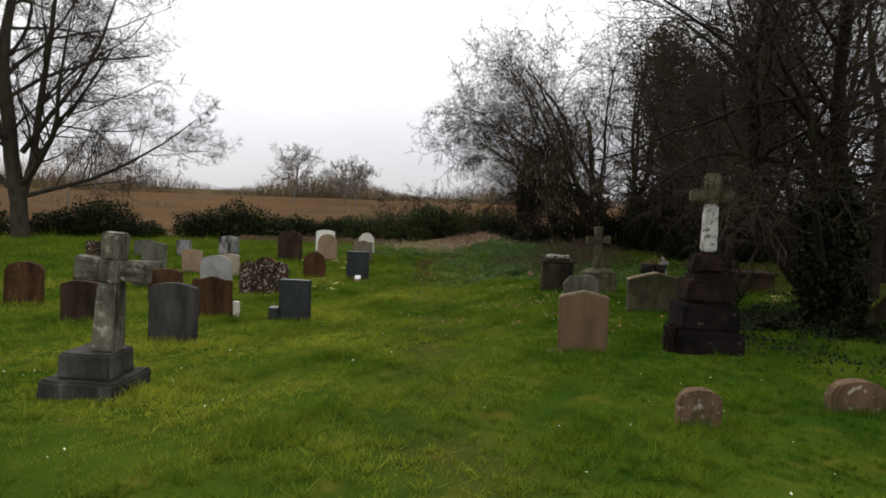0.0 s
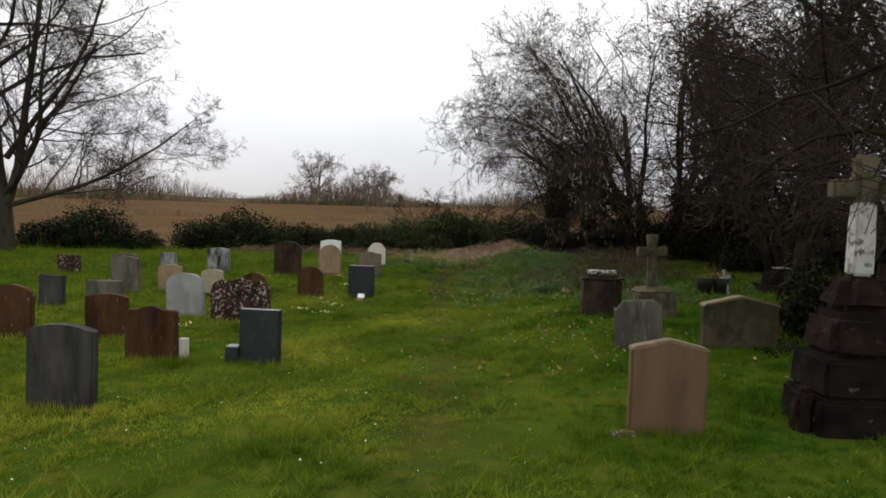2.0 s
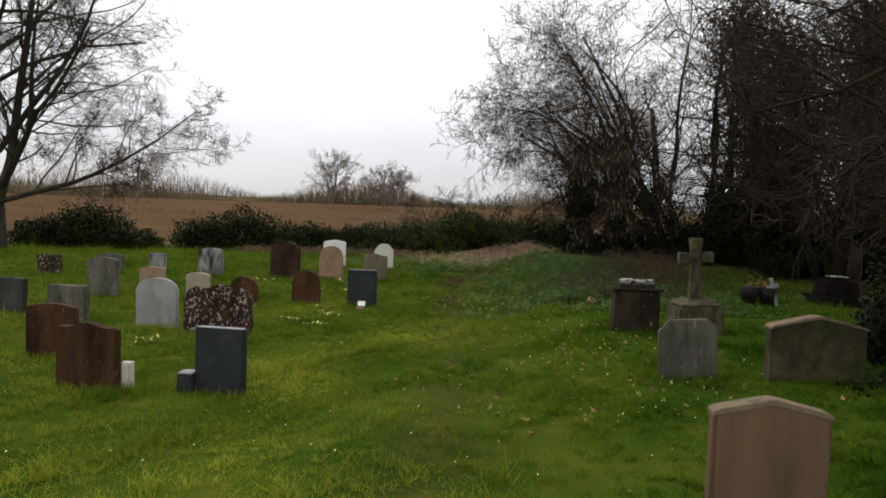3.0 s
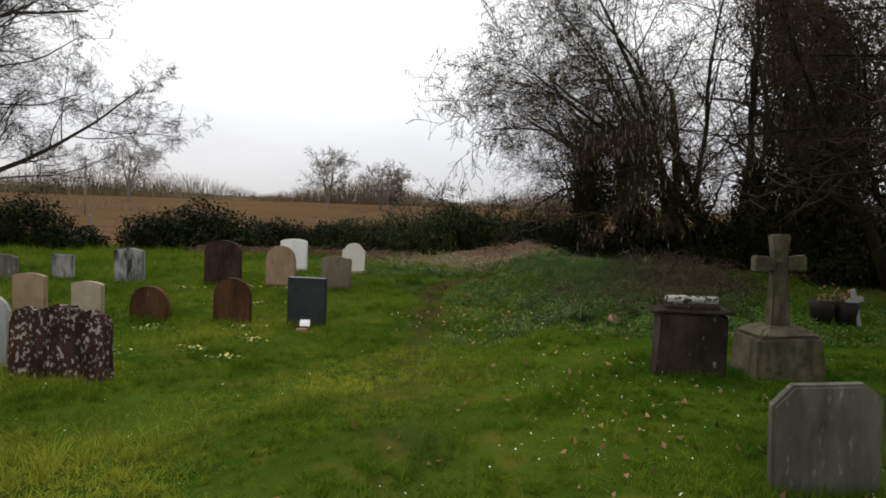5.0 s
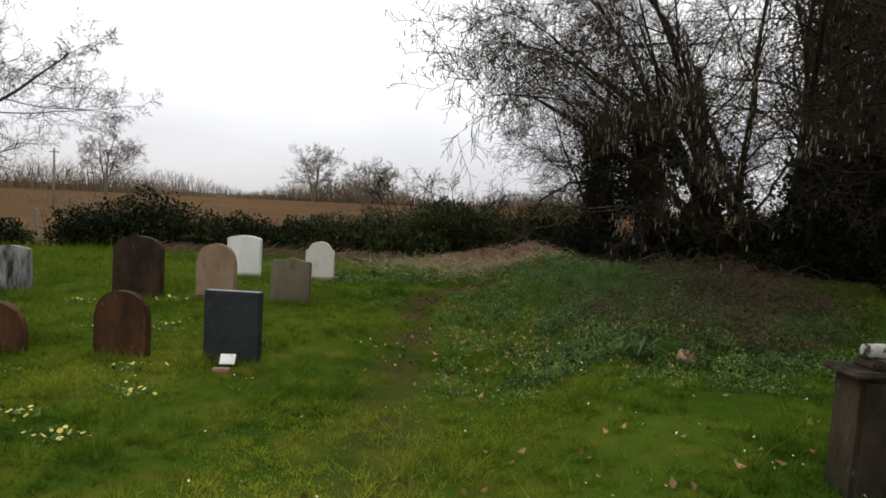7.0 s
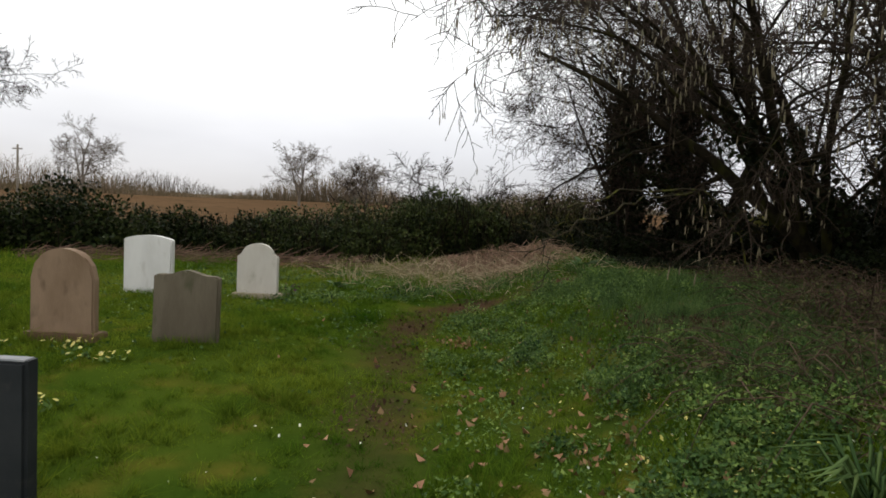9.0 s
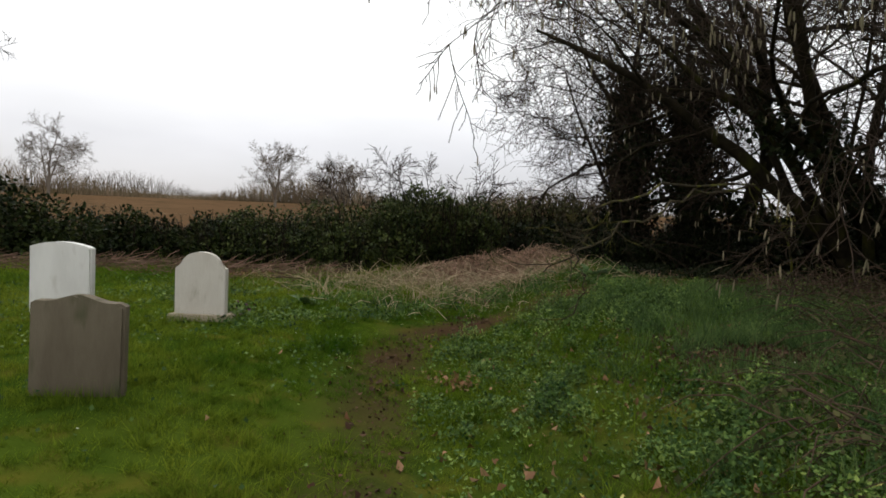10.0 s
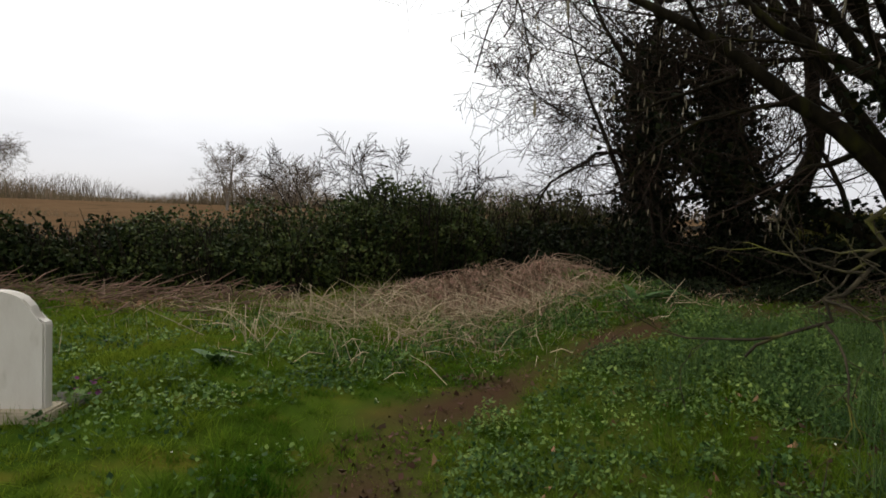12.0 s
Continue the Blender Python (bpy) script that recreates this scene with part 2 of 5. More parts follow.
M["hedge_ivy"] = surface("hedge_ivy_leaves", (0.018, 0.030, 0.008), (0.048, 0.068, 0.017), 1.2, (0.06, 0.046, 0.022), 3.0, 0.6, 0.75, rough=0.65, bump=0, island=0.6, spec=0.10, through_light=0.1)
M["bramble"] = surface("olive_bramble_leaves", (0.040, 0.050, 0.018), (0.085, 0.085, 0.030), 1.2, rough=0.7, bump=0, island=0.45, through_light=0.2)
M["cane"] = surface("brown_bramble_canes", (0.040, 0.026, 0.016), (0.095, 0.066, 0.042), 5, rough=0.8, bump=0, spec=0.1, island=0.4)
M["yellow_shrub"] = surface("yellow_green_shrub_leaves", (0.16, 0.16, 0.035), (0.26, 0.25, 0.06), 1.2, rough=0.7, bump=0, island=0.35, through_light=0.2)
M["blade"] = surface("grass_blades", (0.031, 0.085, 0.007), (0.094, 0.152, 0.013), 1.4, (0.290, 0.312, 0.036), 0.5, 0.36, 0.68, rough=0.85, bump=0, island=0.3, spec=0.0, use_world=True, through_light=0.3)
M["weed"] = surface("nettle_and_ground_ivy_leaves", (0.022, 0.064, 0.012), (0.115, 0.200, 0.045), 2.2, rough=0.65, bump=0, island=0.65, spec=0.15, use_world=True, through_light=0.2)
M["dock"] = surface("broad_dock_leaves", (0.030, 0.075, 0.018), (0.075, 0.135, 0.035), 9, (0.12, 0.10, 0.04), 5, 0.62, 0.75, rough=0.5, bump=0.2, spec=0.25, through_light=0.2)
M["long_grass"] = surface("long_blue_green_grass", (0.040, 0.085, 0.024), (0.095, 0.160, 0.050), 2.0, rough=0.7, bump=0, island=0.5, spec=0.08, use_world=True, through_light=0.25)
M["brown_ivy"] = surface("brown_green_ivy", (0.050, 0.038, 0.018), (0.110, 0.084, 0.044), 1.0, rough=0.8, bump=0, island=0.5, spec=0.04, through_light=0.15)
M["cross_grey"] = surface("pale_weathered_grey_stone", (0.085, 0.077, 0.058), (0.175, 0.160, 0.125), 6, (0.32, 0.30, 0.25), 12, 0.58, 0.68, bump=0.7, bump_scale=35, stain=(0.030, 0.027, 0.019), stain_scale=4.5, stain_low=0.44, stain_high=0.62)
M["foot_stone"] = surface("lichened_brown_footstone", (0.085, 0.052, 0.030), (0.150, 0.096, 0.058), 6, (0.34, 0.31, 0.25), 13, 0.58, 0.68, bump=0.6, bump_scale=40, stain=(0.040, 0.032, 0.018), stain_scale=4)
M["straw"] = surface("dead_straw", (0.32, 0.25, 0.15), (0.50, 0.42, 0.27), 2, rough=0.9, bump=0, island=0.4, through_light=0.15)
M["bracken"] = surface("dead_brown_bracken", (0.19, 0.125, 0.080), (0.36, 0.26, 0.175), 1.5, rough=0.9, bump=0, island=0.5, spec=0.05)
M["litter"] = surface("fallen_leaves", (0.17, 0.095, 0.045), (0.30, 0.19, 0.10), 2, rough=0.85, bump=0, island=0.4)
M["litter_dark"] = surface("rotting_leaves", (0.045, 0.026, 0.016), (0.09, 0.055, 0.032), 2, rough=0.9, bump=0, island=0.4)
M["brush"] = surface("cut_brown_brushwood", (0.085, 0.052, 0.034), (0.19, 0.13, 0.09), 3, rough=0.9, bump=0, island=0.4, spec=0.05)
M["wood"] = surface("weathered_fence_wood", (0.16, 0.14, 0.11), (0.24, 0.21, 0.17), 9, rough=0.9, bump=0.5, stretch=(1, 1, 0.2))


def ground_material(name, a, b, mud_shade, dry, field=False):
    m = surface(name, a, b, 0.7 if not field else 0.02, dry, 2.5 if not field else 0.3, 0.52, 0.72, rough=1.0, spec=0.0, bump=0.8 if not field else 0.3, bump_scale=35 if not field else 3, use_world=True)
    t = m.node_tree
    bs = t.nodes["Principled BSDF"]
    old = bs.inputs["Base Color"].links[0].from_socket
    at = t.nodes.new("ShaderNodeAttribute")
    at.attribute_name = "mud_shade"
    mx = t.nodes.new("ShaderNodeMix")
    mx.data_type = "RGBA"
    mx.inputs["B"].default_value = (*mud_shade, 1)
    t.links.new(at.outputs["Fac"], mx.inputs["Factor"])
    t.links.new(old, mx.inputs["A"])
    t.links.new(mx.outputs["Result"], bs.inputs["Base Color"])
    return m


# Yellow patches fade to the right: greener grass, and tree shade put into colour.
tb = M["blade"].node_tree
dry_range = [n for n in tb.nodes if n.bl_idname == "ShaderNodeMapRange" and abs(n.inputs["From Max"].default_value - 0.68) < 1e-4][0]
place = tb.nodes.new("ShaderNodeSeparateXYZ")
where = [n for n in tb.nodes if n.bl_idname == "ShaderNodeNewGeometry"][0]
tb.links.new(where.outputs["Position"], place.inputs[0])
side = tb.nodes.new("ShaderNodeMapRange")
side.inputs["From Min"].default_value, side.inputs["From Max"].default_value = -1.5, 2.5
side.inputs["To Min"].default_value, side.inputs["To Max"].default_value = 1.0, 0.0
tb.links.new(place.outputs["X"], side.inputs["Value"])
shade_fade = tb.nodes.new("ShaderNodeMath")
shade_fade.operation = "MULTIPLY"
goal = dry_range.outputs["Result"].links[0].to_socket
tb.links.new(dry_range.outputs["Result"], shade_fade.inputs[0])
tb.links.new(side.outputs["Result"], shade_fade.inputs[1])
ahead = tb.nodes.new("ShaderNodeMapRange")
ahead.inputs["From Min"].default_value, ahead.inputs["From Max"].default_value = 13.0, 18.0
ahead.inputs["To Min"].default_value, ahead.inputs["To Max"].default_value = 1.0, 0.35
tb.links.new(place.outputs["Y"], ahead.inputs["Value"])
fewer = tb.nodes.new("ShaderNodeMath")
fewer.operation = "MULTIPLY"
tb.links.new(shade_fade.outputs[0], fewer.inputs[0])
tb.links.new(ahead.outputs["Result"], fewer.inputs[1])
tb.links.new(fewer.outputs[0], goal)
M["turf"] = ground_material("turf", (0.022, 0.048, 0.005), (0.055, 0.082, 0.009), (0.054, 0.033, 0.018), (0.085, 0.085, 0.012))
M["field"] = ground_material("brown_field", (0.085, 0.052, 0.028), (0.110, 0.068, 0.037), (0.066, 0.070, 0.026), (0.066, 0.045, 0.024), field=True)


# ---- mesh helpers ----
def mesh_np(name, verts, faces, smooth=False):
    """A mesh from arrays of vertices and of faces with one number of corners."""
    verts, faces = np.asarray(verts, dtype=np.float32), np.asarray(faces, dtype=np.int32)
    me = bpy.data.meshes.new(name)
    k = faces.shape[1]
    me.vertices.add(len(verts))
    me.vertices.foreach_set("co", verts.ravel())
    me.loops.add(faces.size)
    me.loops.foreach_set("vertex_index", faces.ravel())
    me.polygons.add(len(faces))
    me.polygons.foreach_set("loop_start", np.arange(0, faces.size, k, dtype=np.int32))
    me.polygons.foreach_set("loop_total", np.full(len(faces), k, dtype=np.int32))
    if smooth:
        me.polygons.foreach_set("use_smooth", np.ones(len(faces), dtype=bool))
    me.update(calc_edges=True)
    return me


def part_np(name, verts, faces, material, parent=None, label="", smooth=False):
    ob = new(name, mesh_np(name, verts, faces, smooth))
    ob.data.materials.append(material)
    ob.parent = parent
    return tagged(ob, label)


def part(name, bm, material, parent=None, label="", smooth=False):
    """Links a bmesh as one mesh object, under a thing or a part."""
    me = bpy.data.meshes.new(name)
    bmesh.ops.recalc_face_normals(bm, faces=bm.faces[:])
    for f in bm.faces:
        f.smooth = smooth
    bm.to_mesh(me)
    bm.free()
    me.materials.append(material)
    ob = new(name, me)
    ob.parent = parent
    return tagged(ob, label)


def base(name, m, label, category, group=""):
    ob = new(name)
    ob.empty_display_size = 0.2
    ob.matrix_world = m
    return tagged(ob, label, category, group)


def chunk(outline, depth, bevel=0.015, y0=None):
    """A slab: an outline in x and z, given thickness along y, with rounded edges."""
    bm = bmesh.new()
    lo = -depth / 2 if y0 is None else y0
    a = [bm.verts.new((x, lo, z)) for x, z in outline]
    b = [bm.verts.new((x, lo + depth, z)) for x, z in outline]
    bm.faces.new(a)
    bm.faces.new(b[::-1])
    n = len(a)
    for i in range(n):
        bm.faces.new((a[i], b[i], b[(i + 1) % n], a[(i + 1) % n]))
    if bevel:
        rim = [e for e in bm.edges if abs(e.verts[0].co.y - e.verts[1].co.y) < 1e-6]
        bmesh.ops.bevel(bm, geom=rim, offset=bevel, segments=2, affect="EDGES", clamp_overlap=True)
    return bm


def frustum(w0, d0, w1, d1, z0, z1, bevel=0.02, dx=0.0):
    """A block that narrows upwards, with rounded edges."""
    bm = bmesh.new()
    v = []
    for w, d, z, s in ((w0, d0, z0, 0.0), (w1, d1, z1, dx)):
        v.append([bm.verts.new((sx * w / 2 + s, sy * d / 2, z)) for sx, sy in ((-1, -1), (1, -1), (1, 1), (-1, 1))])
    bm.faces.new(v[0][::-1])
    bm.faces.new(v[1])
    for i in range(4):
        bm.faces.new((v[0][i], v[0][(i + 1) % 4], v[1][(i + 1) % 4], v[1][i]))
    if bevel:
        bmesh.ops.bevel(bm, geom=bm.edges[:], offset=bevel, segments=2, affect="EDGES", clamp_overlap=True)
    return bm


def rough(bm, amount=0.012, scale=7.0, cuts=3):
    """Wears a block: splits its faces and pushes the corners about."""
    bmesh.ops.subdivide_edges(bm, edges=[e for e in bm.edges if e.calc_length() > 0.07], cuts=cuts, use_grid_fill=True)
    for v in bm.verts:
        n = noise.noise_vector(v.co * scale) + 0.5 * noise.noise_vector(v.co * scale * 2.7)
        v.co += n * amount
    return bm


def lathe(profile, steps=16):
    bm = bmesh.new()
    rings = [[bm.verts.new((r * math.cos(2 * math.pi * i / steps), r * math.sin(2 * math.pi * i / steps), z)) for i in range(steps)] for r, z in profile]
    for p, q in zip(rings, rings[1:]):
        for i in range(steps):
            bm.faces.new((p[i], p[(i + 1) % steps], q[(i + 1) % steps], q[i]))
    bm.faces.new(rings[0][::-1])
    bm.faces.new(rings[-1])
    return bm


# ---- the lie of the land ----
def profile(y, ys, zs):
    return sum(np.interp(y + o, ys, zs) for o in (-1.6, -0.8, 0.0, 0.8, 1.6)) / 5


def sstep(a, b, x):
    u = np.clip((x - a) / (b - a), 0, 1)
    return u * u * (3 - 2 * u)


def land(x, y):
    """The ground's height."""
    x, y = np.asarray(x, dtype=float), np.asarray(y, dtype=float)
    left = profile(y, (-10, 0, 5, 7.6, 10, 13, 16.6, 18.4, 22, 25, 28, 34), (0, -0.06, -0.2, -0.33, -0.46, -0.53, -0.58, -0.28, -0.25, -0.19, -0.28, -0.4))
    centre = profile(y, (-10, 0, 4, 7, 10, 13, 16, 19, 22, 24.5, 27, 29, 34), (0.02, 0, -0.03, -0.18, -0.33, -0.48, -0.54, -0.53, -0.44, -0.32, -0.05, 0.12, 0.1))
    right = profile(y, (-10, 0, 5, 7, 10.5, 13.7, 17, 20, 24.4, 29, 34), (0.08, 0.04, -0.05, -0.14, -0.16, -0.26, -0.27, -0.1, 0.15, 0.2, 0.1))
    near = centre + (left - centre) * sstep(-0.3, -2.2, x) + (right - centre) * sstep(0.2, 2.2, x)
    near = near - 0.12 * np.exp(-((x - 2.45) / 0.75) ** 2 - ((y - 10.9) / 0.9) ** 2)
    near = near - 0.02 * np.clip(-x - 6, 0, 12) * sstep(20, 26, y) + 0.015 * np.clip(x - 4, 0, 10)
    r = np.hypot(x, np.maximum(y, 0))
    far = np.interp(r, (0, 34, 60, 110, 190, 400, 900, 3200), (-0.6, -0.7, -1.2, -0.3, 2.6, 6, 14, 30)) + 0.9 * np.sin(x * 0.011 + 1) * sstep(60, 200, r)
    far = far * sstep(0, 30, y) + near * 0
    k = np.maximum(sstep(30, 40, y), sstep(24, 60, np.abs(x + 3)))
    return near * (1 - k) + far * k


PATH_LINE = ((0.2, -10), (0.15, 0), (0.09, 4.7), (-0.14, 8.8), (-0.27, 13.4), (-0.64, 19), (-0.64, 21), (-0.40, 22.3), (0.4, 23.15), (1.4, 23.6), (2.8, 23.9), (5.2, 25.2))


def path_x(y):
    return np.interp(y, (-10, 0, 4.7, 8.8, 13.4, 19, 21, 22.3, 23.2, 24.0), (0.2, 0.15, 0.09, -0.14, -0.27, -0.64, -0.64, -0.4, 0.3, -0.6))


def path_distance(x, y):
    """How far a place is from the middle of the trodden path."""
    best = np.full(np.shape(x), 99.0)
    for (ax, ay), (bx, by) in zip(PATH_LINE, PATH_LINE[1:]):
        u = np.clip(((x - ax) * (bx - ax) + (y - ay) * (by - ay)) / ((bx - ax) ** 2 + (by - ay) ** 2), 0, 1)
        best = np.minimum(best, np.hypot(x - ax - u * (bx - ax), y - ay - u * (by - ay)))
    return best


def mud_shade(x, y):
    """How brown the turf is: the trodden path, bare soil, and shade painted under the trees."""
    x, y = np.asarray(x, dtype=float), np.asarray(y, dtype=float)
    wide = np.interp(y, (-10, 10, 18, 23, 25), (0.5, 0.42, 0.30, 0.31, 0.4))
    d = path_distance(x, y) / wide
    trod = np.exp(-d * d) * np.interp(y, (-10, 0, 10, 16, 19, 22, 25), (0.36, 0.36, 0.40, 0.48, 0.85, 1.4, 1.3))
    soil = 0.5 * np.exp(-((x - 2.6) / 0.7) ** 2 - ((y - 20.3) / 0.45) ** 2) + 0.6 * sstep(4.5, 6.5, x) * sstep(21, 24, y) * sstep(36, 30, y) + 0.5 * sstep(6.5, 9, x) * sstep(9, 12, y)
    dead = 0.85 * np.exp(-((x - 0.7) / 1.3) ** 2 - ((y - 26.0) / 0.75) ** 2) + 0.6 * sstep(26.5, 27.5, y) * sstep(40, 34, y) * sstep(-24, -20, x)
    soil = soil + 0.2 * sstep(0.5, 1.3, x - path_x(y)) * sstep(16.5, 18.5, y) * sstep(28, 25, y) * sstep(6, 4.5, x)
    # Brown beyond the path: hazel shade put into the ground colour.
    soil = np.maximum(soil, 0.85 * sstep(24.3, 25.5, y + 0.25 * np.sin(2.3 * x)) * sstep(2.4, 3.6, x) * sstep(40, 36, y))
    ragged = 0.75 + 0.5 * np.sin(3.1 * x + 1.7 * y) * np.sin(2.3 * y - 1.9 * x + 0.6)
    return np.clip(np.maximum(np.maximum(trod * ragged, soil), dead), 0, 1)


def spread(lo, hi, step, limit, factor):
    inner = np.arange(lo, hi + 1e-6, step)
    out, d = [], step
    while (out[-1] if out else 0) < limit:
        d *= factor
        out.append((out[-1] if out else 0) + d)
    out = np.array(out)
    return np.concatenate([lo - out[::-1], inner, hi + out])


gx, gy = spread(-14, 10, 0.2, 3000, 1.16), spread(-4, 34, 0.2, 3000, 1.16)
GX, GY = np.meshgrid(gx, gy)
GZ = land(GX, GY)
bump_xy = np.array([noise.noise((a * 0.9, b * 0.9, 3.0)) for a, b in zip(GX.ravel(), GY.ravel())]).reshape(GX.shape)
GZ = GZ + 0.025 * bump_xy * (np.hypot(GX, GY - 14) < 40)
nx = len(gx)
quad = np.arange(len(gy) - 1)[:, None] * nx + np.arange(nx - 1)[None, :]
quad = np.stack([quad, quad + 1, quad + nx + 1, quad + nx], -1).reshape(-1, 4)
ground = part_np("ground", np.stack([GX, GY, GZ], -1).reshape(-1, 3), quad, M["turf"], smooth=True)
ground.data.materials.append(M["field"])
tagged(ground, "uneven green churchyard grass with a trodden path, brown field beyond", "ground", kind="structure")
cx, cy = GX.ravel()[quad].mean(1), GY.ravel()[quad].mean(1)
ground.data.polygons.foreach_set("material_index", ((cy > 31.5 + 1.5 * np.sin(cx * 0.3)) | (np.abs(cx) > 60)).astype(np.int32))
att = ground.data.attributes.new("mud_shade", "FLOAT", "POINT")
gm = mud_shade(GX, GY)
patch = np.array([noise.noise((a * 0.006, b * 0.012, 9.0)) for a, b in zip(GX.ravel(), GY.ravel())]).reshape(GX.shape)
gm = np.where(GY > 60, np.clip((np.hypot(GX, GY) - 190) / 60, 0, 1) * np.clip(0.5 + 1.5 * patch, 0, 1), gm)
att.data.foreach_set("value", gm.ravel().astype(np.float32))


# ---- gravestones ----
def top_line(shape, w, h):
    """The outline of a headstone, from the foot on the left over the top to the foot on the right."""
    n = 18
    us = [-1 + 2 * i / n for i in range(n + 1)]
    a = w / 2
    if shape == "flat":
        top = [(-a, h), (a, h)]
    elif shape == "clipped":
        top = [(-a, h - 0.13), (-a + 0.12, h - 0.004), (a - 0.11, h), (a, h - 0.09)]
    elif shape == "gable":
        top = [(-a, h - 0.13 * w), (-a * 0.92, h - 0.105 * w), (-a * 0.06, h - 0.004), (a * 0.06, h - 0.004), (a * 0.92, h - 0.105 * w), (a, h - 0.13 * w)]
    elif shape == "arch":
        top = [(a * u, h - 0.09 * w * u * u) for u in us]
    elif shape == "round":
        top = [(a * u, h - a * 0.92 + a * 0.92 * math.sqrt(max(0, 1 - u * u))) for u in us]
    elif shape == "bow":
        top = [(a * u, h - a * 0.55 + a * 0.55 * math.sqrt(max(0, 1 - u * u))) for u in us]
    elif shape == "shoulder":
        s = h - a * 0.62
        top = [(-a, s - 0.02), (-a * 0.98, s), (-a * 0.80, s + 0.015)] + [(a * 0.78 * u, s + 0.02 + (h - s - 0.02) * math.sqrt(max(0, 1 - u * u))) for u in us] + [(a * 0.80, s + 0.015), (a * 0.98, s), (a, s - 0.02)]
    elif shape == "ogee":
        top = [(a * u, h - 0.075 * w * (0.5 - 0.5 * math.cos(math.pi * min(1, abs(u) * 1.5))) - (0.02 if abs(u) > 0.93 else 0)) for u in us]
    elif shape == "scroll":
        top = [(a * u, h - 0.05 - 0.07 * abs(math.sin(math.pi * 1.5 * u)) + (0.045 if abs(u) < 0.34 else 0.0) - (0.09 if abs(u) > 0.9 else 0)) for u in us]
    return [(-a, -0.25), *top, (a, -0.25)]




def headstone(x, y, w, h, shape, material, label, depth=0.09, turn=0.0, lean=0.0, tilt=0.0, z=None, worn=0.0, group="headstones in the grass"):
    """lean: sideways, tilt: backwards, in degrees."""
    gz = float(land(x, y)) if z is None else z
    bm = chunk(top_line(shape, w, h), depth, 0.018)
    if worn:
        bmesh.ops.triangulate(bm, faces=[f for f in bm.faces if len(f.verts) > 4])
        rough(bm, worn, 9.0, 4)
    ob = part("headstone", bm, M[material])
    ob.matrix_world = pose(x, y, gz, tilt, lean, turn)
    return tagged(ob, label, "gravestone", group)


headstone(-2.39, 9.95, 0.52, 0.67, "flat", "slate", "smooth dark slate headstone with a square top", 0.09, turn=-3)
headstone(-3.40, 7.71, 0.61, 0.75, "arch", "dark_grey", "dark grey streaked headstone with a gently curved top", 0.10, lean=1)
headstone(-3.70, 9.82, 0.64, 0.68, "ogee", "red_brown", "red-brown sandstone headstone with a wavy top", 0.10)
headstone(-5.05, 11.13, 0.60, 0.66, "arch", "red_brown", "rust-brown headstone with a curved top", 0.10, turn=6)
headstone(-6.33, 10.95, 0.60, 0.76, "bow", "red_brown", "rust-brown round-shouldered headstone, slightly leaning", 0.10, lean=1)
headstone(-5.32, 8.97, 0.56, 0.61, "arch", "dark_brown", "dark brown headstone flecked with pale lichen", 0.10, turn=5)
headstone(-7.27, 10.56, 0.60, 0.74, "bow", "red_brown", "leaning red-brown headstone spotted with white lichen", 0.12, turn=14, lean=3)
headstone(-3.81, 13.06, 1.04, 0.78, "scroll", "lichen_brown", "wide brown headstone crusted with pale lichen, scrolled top", 0.14, worn=0.022)
headstone(-3.44, 16.40, 0.59, 0.68, "round", "red_brown", "brown weathered round-topped headstone", 0.10)
headstone(-4.72, 16.30, 0.62, 0.51, "round", "red_brown", "low brown round-topped headstone", 0.10)
headstone(-2.28, 16.46, 0.60, 0.73, "flat", "slate", "dark slate square-topped headstone with a white card below", 0.10)
headstone(-4.78, 19.07, 0.75, 0.90, "bow", "dark_brown", "large dark brown headstone with a shaped top", 0.12, lean=0.5)
headstone(-3.63, 19.17, 0.60, 0.83, "round", "tan", "tan sandstone headstone with a round top", 0.10)
headstone(-4.20, 21.77, 0.66, 0.79, "arch", "white", "clean white headstone with a curved top", 0.10)
headstone(-2.53, 19.25, 0.60, 0.67, "ogee", "taupe", "grey-brown headstone with a wavy top", 0.09, turn=4, lean=1)
headstone(-6.63, 18.92, 0.62, 0.68, "arch", "streaked", "pale headstone with dark streaks running from its top", 0.10, lean=-1)
headstone(-4.95, 13.38, 0.69, 0.79, "bow", "light_grey", "pale grey headstone with a curved top", 0.08, lean=-1)
headstone(-6.70, 16.33, 0.56, 0.62, "arch", "tan", "pinkish tan headstone with a curved top", 0.08)
headstone(-5.63, 16.16, 0.51, 0.57, "arch", "beige", "small beige headstone with a curved top", 0.08)
headstone(-8.04, 18.94, 0.45, 0.49, "flat", "streaked", "narrow pale headstone with dark streaks", 0.09)
headstone(-7.62, 16.09, 0.66, 0.81, "arch", "grey", "tall grey weathered headstone", 0.10)
headstone(-9.10, 18.66, 0.67, 0.49, "arch", "grey", "low grey headstone among the grass", 0.10)
headstone(-6.52, 13.49, 0.65, 0.59, "flat", "grey", "low wide grey headstone with a flat cap", 0.14)
headstone(-7.75, 13.80, 0.49, 0.63, "flat", "dark_grey", "dark grey headstone streaked with lichen", 0.10, lean=2)
headstone(-10.32, 18.15, 0.58, 0.47, "flat", "lichen_brown", "low dark headstone with white lichen along its top", 0.12, worn=0.02)
headstone(1.70, 7.19, 0.58, 0.73, "gable", "pink_tan", "brown stone headstone with a shallow pointed top", 0.09, lean=-0.5)
headstone(2.55, 11.00, 0.64, 0.69, "clipped", "grey", "thin grey headstone with clipped corners, leaning", 0.08, lean=-4, tilt=3)
